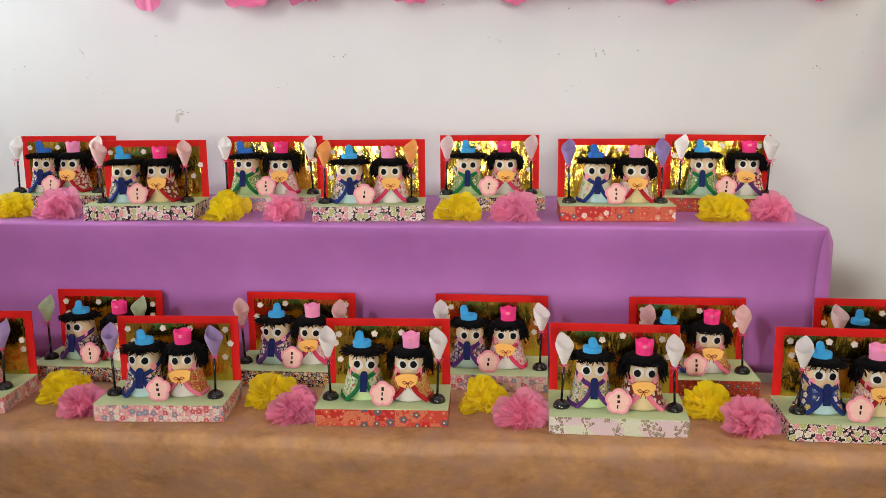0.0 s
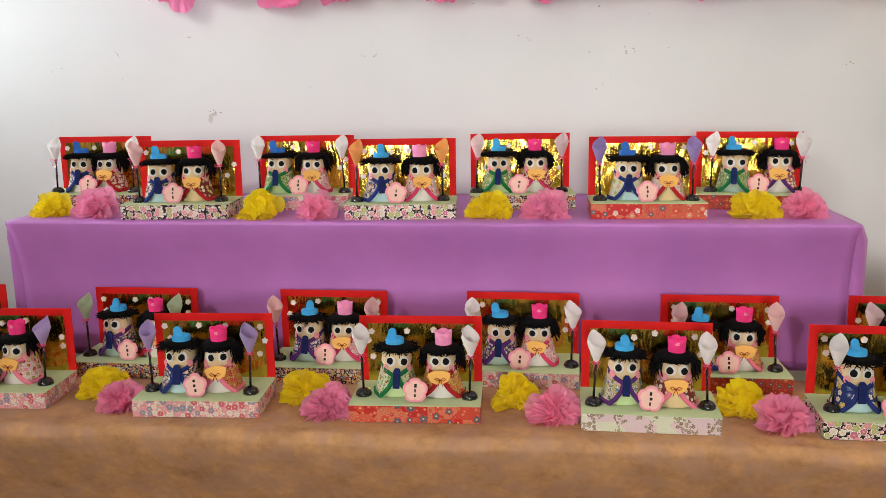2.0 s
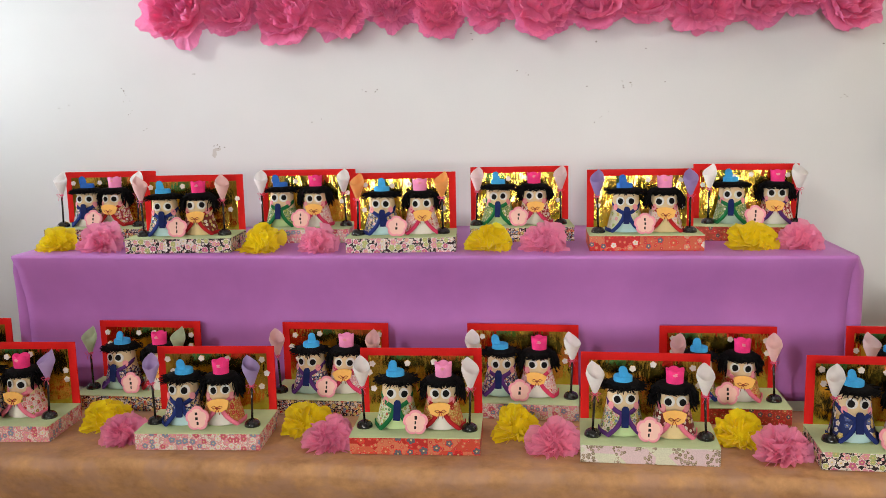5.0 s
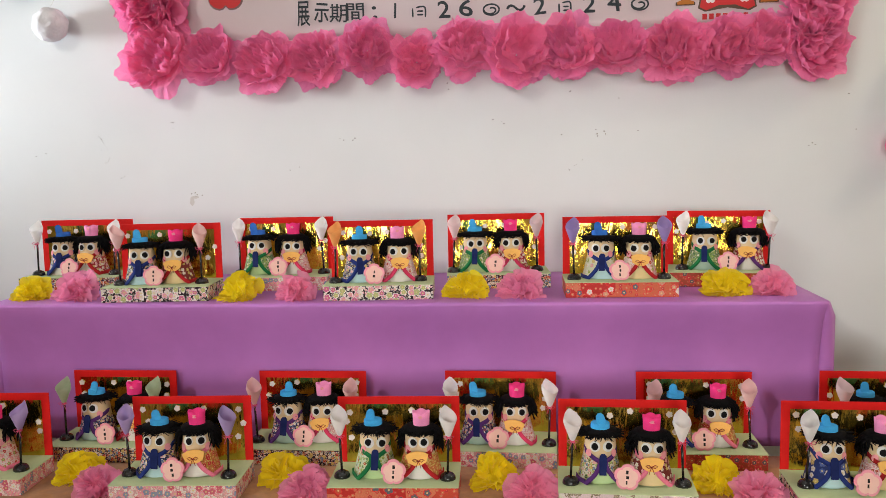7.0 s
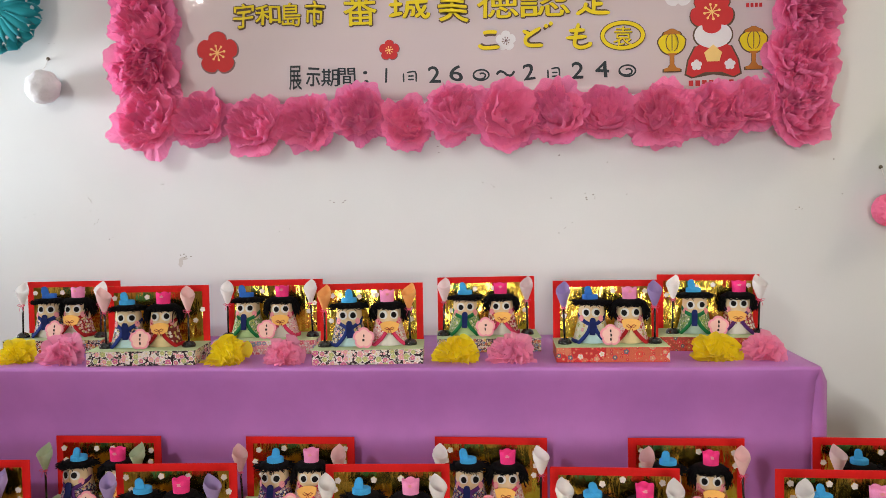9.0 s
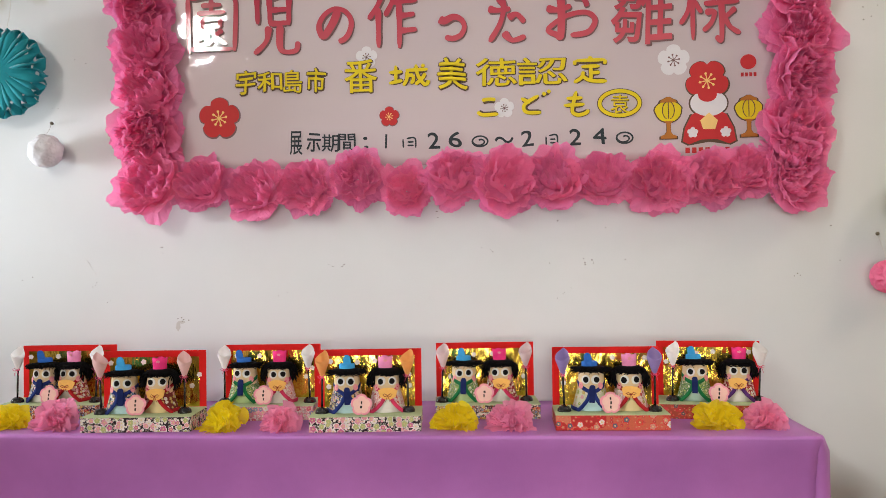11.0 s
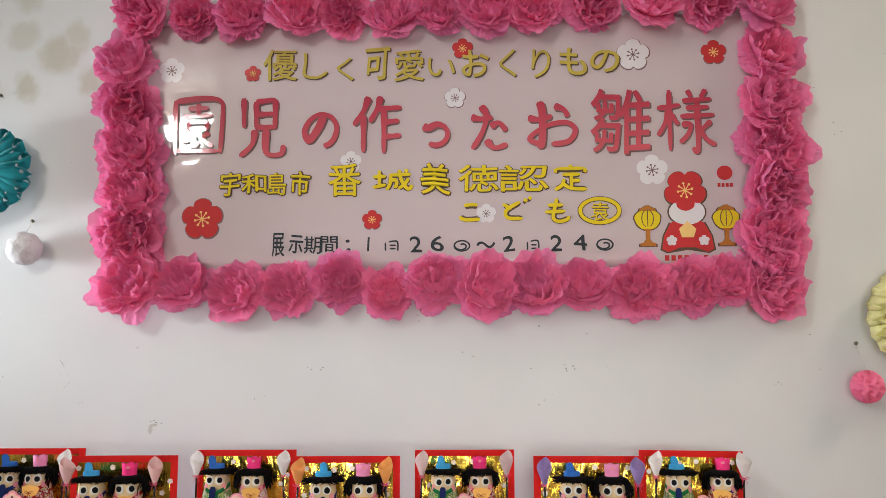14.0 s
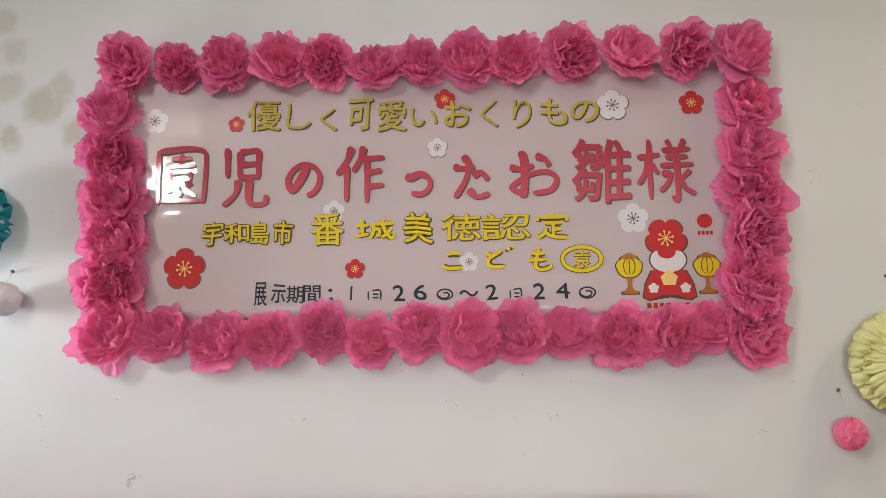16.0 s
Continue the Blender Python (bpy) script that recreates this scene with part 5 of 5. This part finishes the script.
def paper_lantern(m, colour, seed, label):
    rn = random.Random(seed)
    ob = thing("standing_lantern", m, label, "lantern", "small standing lanterns")
    bm = bmesh.new()
    lathe(bm, [(0.0150, 0.0), (0.0152, 0.002), (0.0142, 0.006), (0.0112, 0.010), (0.0065, 0.0125), (0.003, 0.0135)], 22)
    part("base", bm, BLACK_PLASTIC, ob, "glossy black domed base")
    lean = rn.uniform(-0.004, 0.004), rn.uniform(-0.003, 0.003)
    bm = bmesh.new()
    tube(bm, [(0, 0, 0.010), (lean[0] * 0.5, lean[1] * 0.5, 0.045), (lean[0], lean[1], 0.084)], 0.0023, 9)
    part("pole", bm, BLACK_PLASTIC, ob)
    # a square of paper rolled into a cone, with one corner standing up
    bm = bmesh.new()
    turn, n = math.pi / 2 + rn.uniform(-0.7, 0.7), 26
    rows = []
    for s in (0.0, 0.2, 0.4, 0.6, 0.8, 0.92, 1.0):
        row = []
        for j in range(n + 1):
            t = 2 * math.pi * 1.1 * j / n
            top = 0.034 + 0.026 * (1 - abs(((t + math.pi) % (2 * math.pi)) - math.pi) / math.pi) ** 1.25
            h = top * s
            r = 0.0026 + 0.0145 * min(1.0, h / 0.037) - 0.005 * max(0.0, h - 0.037) / 0.023
            r *= (1 + 0.06 * math.sin(2 * t + 1)) * (0.96 if j > n * 0.9 else 1.0)
            row.append((lean[0] + r * math.cos(t + turn), lean[1] + r * math.sin(t + turn), 0.076 + h))
        rows.append(row)
    grid(bm, rows)
    part("paper_cone", bm, SHADE[colour], ob)
    bm = bmesh.new()
    zc, yc = 0.0785, -0.0042
    for s in (-1, 1):
        tube(bm, [(0, yc, zc), (s * 0.005, yc - 0.002, zc + 0.004), (s * 0.010, yc - 0.002, zc + 0.002), (s * 0.006, yc - 0.002, zc - 0.002), (0, yc, zc)], 0.0007, 5)
        tube(bm, [(0, yc, zc), (s * 0.004, yc - 0.002, zc - 0.006), (s * 0.006, yc - 0.001, zc - 0.013)], 0.0006, 5)
    lathe(bm, [(0.0042, zc - 0.0014), (0.0046, zc), (0.0042, zc + 0.0014)], 14, 0, 0, 0, False)
    part("cord_bow", bm, PINK_CORD, ob, "", Matrix.Translation((lean[0], lean[1], 0)))


def name_plate(m, strokes, seed):
    rn = random.Random(seed)
    ob = thing("name_plate", m, "pink blossom-shaped name plate with a dark handwritten line", "name plate", "name plates")
    bm = bmesh.new()
    slab(bm, shifted(blossom(0.0232, 5, 0.14), 0, 0.022), -0.0015, 0.0015)
    part("backing", bm, PLATE_RIM, ob)
    bm = bmesh.new()
    slab(bm, shifted(blossom(0.0186, 5, 0.14), 0, 0.022), -0.0024, -0.0015)
    part("card", bm, PLATE_CARD, ob)
    for k in range(strokes):
        z = 0.022 + (strokes - 1) * 0.0045 - k * 0.009
        w, h = rn.uniform(0.0012, 0.0024), rn.uniform(0.0024, 0.0034)
        x = rn.uniform(-0.001, 0.001)
        bm = bmesh.new()
        slab(bm, [(x - w, z - h), (x + w, z - h), (x + w, z + h), (x - w, z + h)], -0.0028, -0.0022)
        part("writing_bar", bm, INK, ob)


def display(table, x, y, yaw, paper, male, girl, lantern, strokes, seed, words, spots_on=(-0.043, 0.040, 0.0, -0.096, 0.097), tip=0.0):
    """One stand with its gilt screen, two dolls, two lanterns and a name plate."""
    rn = random.Random(seed)
    z = (Z_UP if table == "up" else Z_LOW) + 0.0005
    base = pose(x, y, z, 0, 0, yaw)
    ob = thing("display_stand", base, words, "display stand", "doll display stands")
    bm = bmesh.new()
    box(bm, -TRAY_W / 2, TRAY_W / 2, 0.0, TRAY_D, 0.0, TRAY_H - 0.0012, 0.0012)
    part("tray_box", bm, BOX[paper], ob)
    bm = bmesh.new()
    box(bm, -TRAY_W / 2 - 0.0006, TRAY_W / 2 + 0.0006, -0.0006, TRAY_D, TRAY_H - 0.0012, TRAY_H + 0.0004, 0.0004)
    part("tray_top", bm, GREEN_CARD, ob, "pale green card top")
    bm = bmesh.new()
    box(bm, -SCREEN_W / 2, SCREEN_W / 2, 0.0, 0.003, 0.0, SCREEN_H, 0.0006)
    board = part("screen_board", bm, RED, ob, "red card screen", Matrix.Translation((0, TRAY_D + 0.0004, 0)) @ pose(0, 0, 0, tip, 0, 0))
    bm = bmesh.new()
    pts = [[(a, -0.0012 - 0.0008 * noise.noise((a * 60, seed, b * 18)), b) for a in np.linspace(-SCREEN_W / 2 + 0.0155, SCREEN_W / 2 - 0.0155, 40)] for b in np.linspace(TRAY_H + 0.001, SCREEN_H - 0.0145, 14)]
    grid(bm, pts)
    part("gold_sheet", bm, GOLD, board, "creased gold foil")
    sticker = BLOSSOM_MESH[0]
    spots = [(-0.092, 0.136), (-0.094, 0.112), (0.092, 0.136), (0.095, 0.108), (0.018, 0.139), (-0.030, 0.137), (0.088, 0.084), (-0.090, 0.082)]
    rn.shuffle(spots)
    for a, b in spots[: rn.choice((6, 7, 8))]:
        part("blossom_sticker", sticker, None, board, "", pose(a + rn.uniform(-0.008, 0.008), -0.0026, b + rn.uniform(-0.005, 0.003), 0, rn.uniform(0, 72), 0))
    top = base @ Matrix.Translation((0, 0, TRAY_H + 0.0006))

    def at(px_, py_, turn):
        return top @ pose(px_, py_, 0, 0, 0, turn)
    mx, fx, nx, lx, rx = spots_on
    doll(at(mx, 0.073 + rn.uniform(-0.003, 0.005), rn.uniform(-6, 6)), False, male[0], male[1], male[2], ROYAL_FELT if male[3] else BLUE_FELT, seed * 3 + 1,
         "paper cup doll in patterned robe with blue felt hat")
    doll(at(fx, 0.073 + rn.uniform(-0.003, 0.005), rn.uniform(-6, 6)), True, girl[0], girl[1], girl[2], LIGHT_FELT if girl[3] else HOT_FELT, seed * 3 + 2,
         "paper cup doll with pink felt crown and orange fan")
    for s, ax in ((-1, lx), (1, rx)):
        paper_lantern(at(ax, 0.047 + rn.uniform(-0.008, 0.008), rn.uniform(-15, 15)), lantern, seed * 5 + s, "black stand with a rolled " + lantern + " paper cone and cord bow")
    name_plate(at(nx, 0.013 + rn.uniform(-0.003, 0.005), rn.uniform(-5, 5)) @ pose(0, 0, 0, -9, rn.uniform(-5, 5), 0), strokes, seed)


BLOSSOM_MESH = []


def displays():
    bm = bmesh.new()
    slab(bm, blossom(0.0062, 5, 0.2, 20), -0.0008, 0.0006)
    BLOSSOM_MESH.append(mesh_of("blossom_sticker", bm, BLOSSOM))
    # upper table
    display("up", -0.810, -0.281, 4.0, "dark", ("navy", "navy", "white", 1), ("red", "red", "white", 1), "white", 3, 11, "floral paper tray, red and gold screen, on the purple cloth", (-0.036, 0.031, 0.000, -0.092, 0.100))
    display("up", -0.523, -0.439, 4.7, "black", ("navy", "navy", "blue", 0), ("wine", "red", "cream", 0), "pink", 3, 12, "black floral paper tray, red and gold screen, on the purple cloth", (-0.048, 0.029, -0.006, -0.090, 0.093))
    display("up", -0.288, -0.297, 4.0, "pink", ("green", "green", "green", 1), ("pink", "rose", "white", 0), "white", 3, 13, "pink floral paper tray, red and gold screen, on the purple cloth", (-0.054, 0.028, 0.002, -0.096, 0.104))
    display("up", -0.025, -0.431, 4.7, "black", ("navy", "navy", "blue", 0), ("pink", "rose", "white", 1), "orange", 2, 14, "black floral paper tray, red and gold screen and orange lanterns", (-0.045, 0.042, -0.009, -0.097, 0.090))
    display("up", 0.231, -0.279, 4.5, "dark", ("green", "green", "green", 0), ("red", "rose", "white", 0), "rose", 2, 15, "dark floral paper tray, red and gold screen, on the purple cloth", (-0.052, 0.033, -0.007, -0.104, 0.092))
    display("up", 0.496, -0.411, 0.8, "patch", ("pale", "navy", "blue", 1), ("white", "red", "cream", 1), "violet", 3, 16, "red patchwork paper tray, red and gold screen and violet lanterns", (-0.037, 0.044, -0.001, -0.098, 0.095))
    display("up", 0.732, -0.279, -7.0, "brick", ("green", "green", "mint", 0), ("red", "purple", "white", 0), "white", 3, 17, "russet paper tray, red and gold screen, at the table's end", (-0.034, 0.062, 0.014, -0.086, 0.104))
    # lower table, front row
    display("low", -0.779, -0.776, 3.0, "pink", ("navy", "navy", "blue", 0), ("white", "pink", "white", 0), "lavender", 3, 21, "pink floral paper tray, red and gold screen and lavender lanterns", (-0.043, 0.036, -0.004, -0.096, 0.097))
    display("low", -0.356, -0.788, 3.1, "pink", ("navy", "navy", "blue", 0), ("amber", "pink", "white", 0), "lavender", 3, 22, "pink floral paper tray, red and gold screen, on the tan cloth", (-0.046, 0.029, -0.002, -0.099, 0.094))
    display("low", 0.051, -0.782, 2.1, "patch", ("leaf", "green", "green", 0), ("amber", "red", "white", 1), "white", 3, 23, "red patchwork paper tray, red and gold screen, on the tan cloth", (-0.039, 0.046, 0.001, -0.099, 0.098))
    display("low", 0.466, -0.795, -1.4, "sprig", ("multi", "purple", "green", 0), ("wine", "pink", "cream", 0), "white", 3, 24, "white sprigged paper tray, red and gold screen, on the tan cloth", (-0.043, 0.045, -0.001, -0.097, 0.100))
    display("low", 0.870, -0.800, -1.9, "black", ("gold_navy", "navy", "blue", 0), ("pink", "red", "cream", 1), "white", 2, 25, "black floral paper tray, red and gold screen, on the tan cloth", (-0.051, 0.040, -0.004, -0.093, 0.097))
    # lower table, back row
    display("low", -1.047, -0.580, 2.0, "dark", ("navy", "navy", "blue", 0), ("pink", "pink", "white", 0), "rose", 3, 31, "dark floral paper tray, red and gold screen, beside the purple drop")
    display("low", -0.594, -0.588, 0.0, "dark", ("purple", "purple", "mint", 0), ("red", "red", "white", 0), "green", 3, 32, "dark floral paper tray, red and gold screen and pale green lanterns", (-0.040, 0.050, 0.006, -0.097, 0.100))
    display("low", -0.171, -0.589, -0.3, "dark", ("purple", "purple", "mint", 0), ("pink", "rose", "white", 1), "pink", 3, 33, "dark floral paper tray, red and gold screen and pale pink lanterns", (-0.038, 0.037, 0.006, -0.100, 0.104))
    display("low", 0.232, -0.587, -1.7, "pink", ("purple", "purple", "mint", 0), ("pink", "rose", "white", 0), "white", 2, 34, "pink floral paper tray, red and gold screen, beside the purple drop", (-0.040, 0.035, 0.001, -0.095, 0.103))
    display("low", 0.638, -0.588, 0.0, "brick", ("multi", "navy", "blue", 0), ("amber", "pink", "white", 0), "pink", 3, 35, "russet paper tray, red and gold screen and pale pink lanterns", (-0.050, 0.034, 0.001, -0.095, 0.096))
    display("low", 1.008, -0.580, -2.0, "black", ("navy", "navy", "blue", 0), ("pink", "red", "white", 0), "rose", 3, 36, "black floral paper tray, red and gold screen, at the row's end")


def table_flowers():
    upper = [("y", -0.837, -0.385, 0.043), ("p", -0.726, -0.395, 0.053), ("y", -0.345, -0.400, 0.049), ("p", -0.214, -0.405, 0.045), ("y", 0.164, -0.385, 0.047),
             ("p", 0.284, -0.388, 0.050), ("y", 0.717, -0.365, 0.050), ("p", 0.818, -0.370, 0.046)]
    lower = [("y", -0.590, -0.680, 0.047), ("p", -0.516, -0.745, 0.045), ("y", -0.175, -0.680, 0.047), ("p", -0.114, -0.748, 0.046), ("y", 0.229, -0.672, 0.047),
             ("p", 0.300, -0.740, 0.047), ("y", 0.640, -0.680, 0.047), ("p", 0.698, -0.750, 0.049)]
    for z, rows in ((Z_UP, upper), (Z_LOW, lower)):
        for c, x, y, r in rows:
            tissue_flower("yellow" if c == "y" else "pink", x, y, z + 0.008, r, (Rn.uniform(-0.2, 0.2), -0.8, 0.9),
                          ("bright yellow" if c == "y" else "candy pink") + " ruffled tissue paper pompom lying on the cloth", "tissue pompoms on the tables", Rn.uniform(0, 360), "tissue_pompom", 0.72)


banner()
room()
wall_marks()
tables()
rose_set("rose", 7, ROSE_SPEC)
rose_set("cupped", 6, CUPPED_SPEC)
layer_set("pink", PINK_TISSUE, 4, POM_SPEC)
layer_set("yellow", YELLOW_TISSUE, 4, LOTUS_SPEC)
banner_flowers()
dome_rosette("teal_paper_rosette", -1.045, -0.055, 1.888, 0.108, TEAL_PAPER, "teal pierced tissue paper rosette hung from a pin", (-1.050, 2.11), 30, 0.32, 0.055, 0.10, 0.6)
dome_rosette("lemon_paper_rosette", 1.340, -0.05, 1.494, 0.118, LEMON_PAPER, "pale yellow pierced tissue paper rosette on the wall", (1.345, 1.716), 40, 0.46, 0.03, 0.085)
paper_ball(-0.937, -0.048, 1.680, 0.044, (-0.940, 1.760))
honeycomb("pink_honeycomb_ball", 1.206, -0.045, 1.3215, 0.041, BALL_PINK, "small coral pink honeycomb paper ball hung from a pin", 9, 0.40, (1.199, 1.428), 1.0)
displays()
table_flowers()
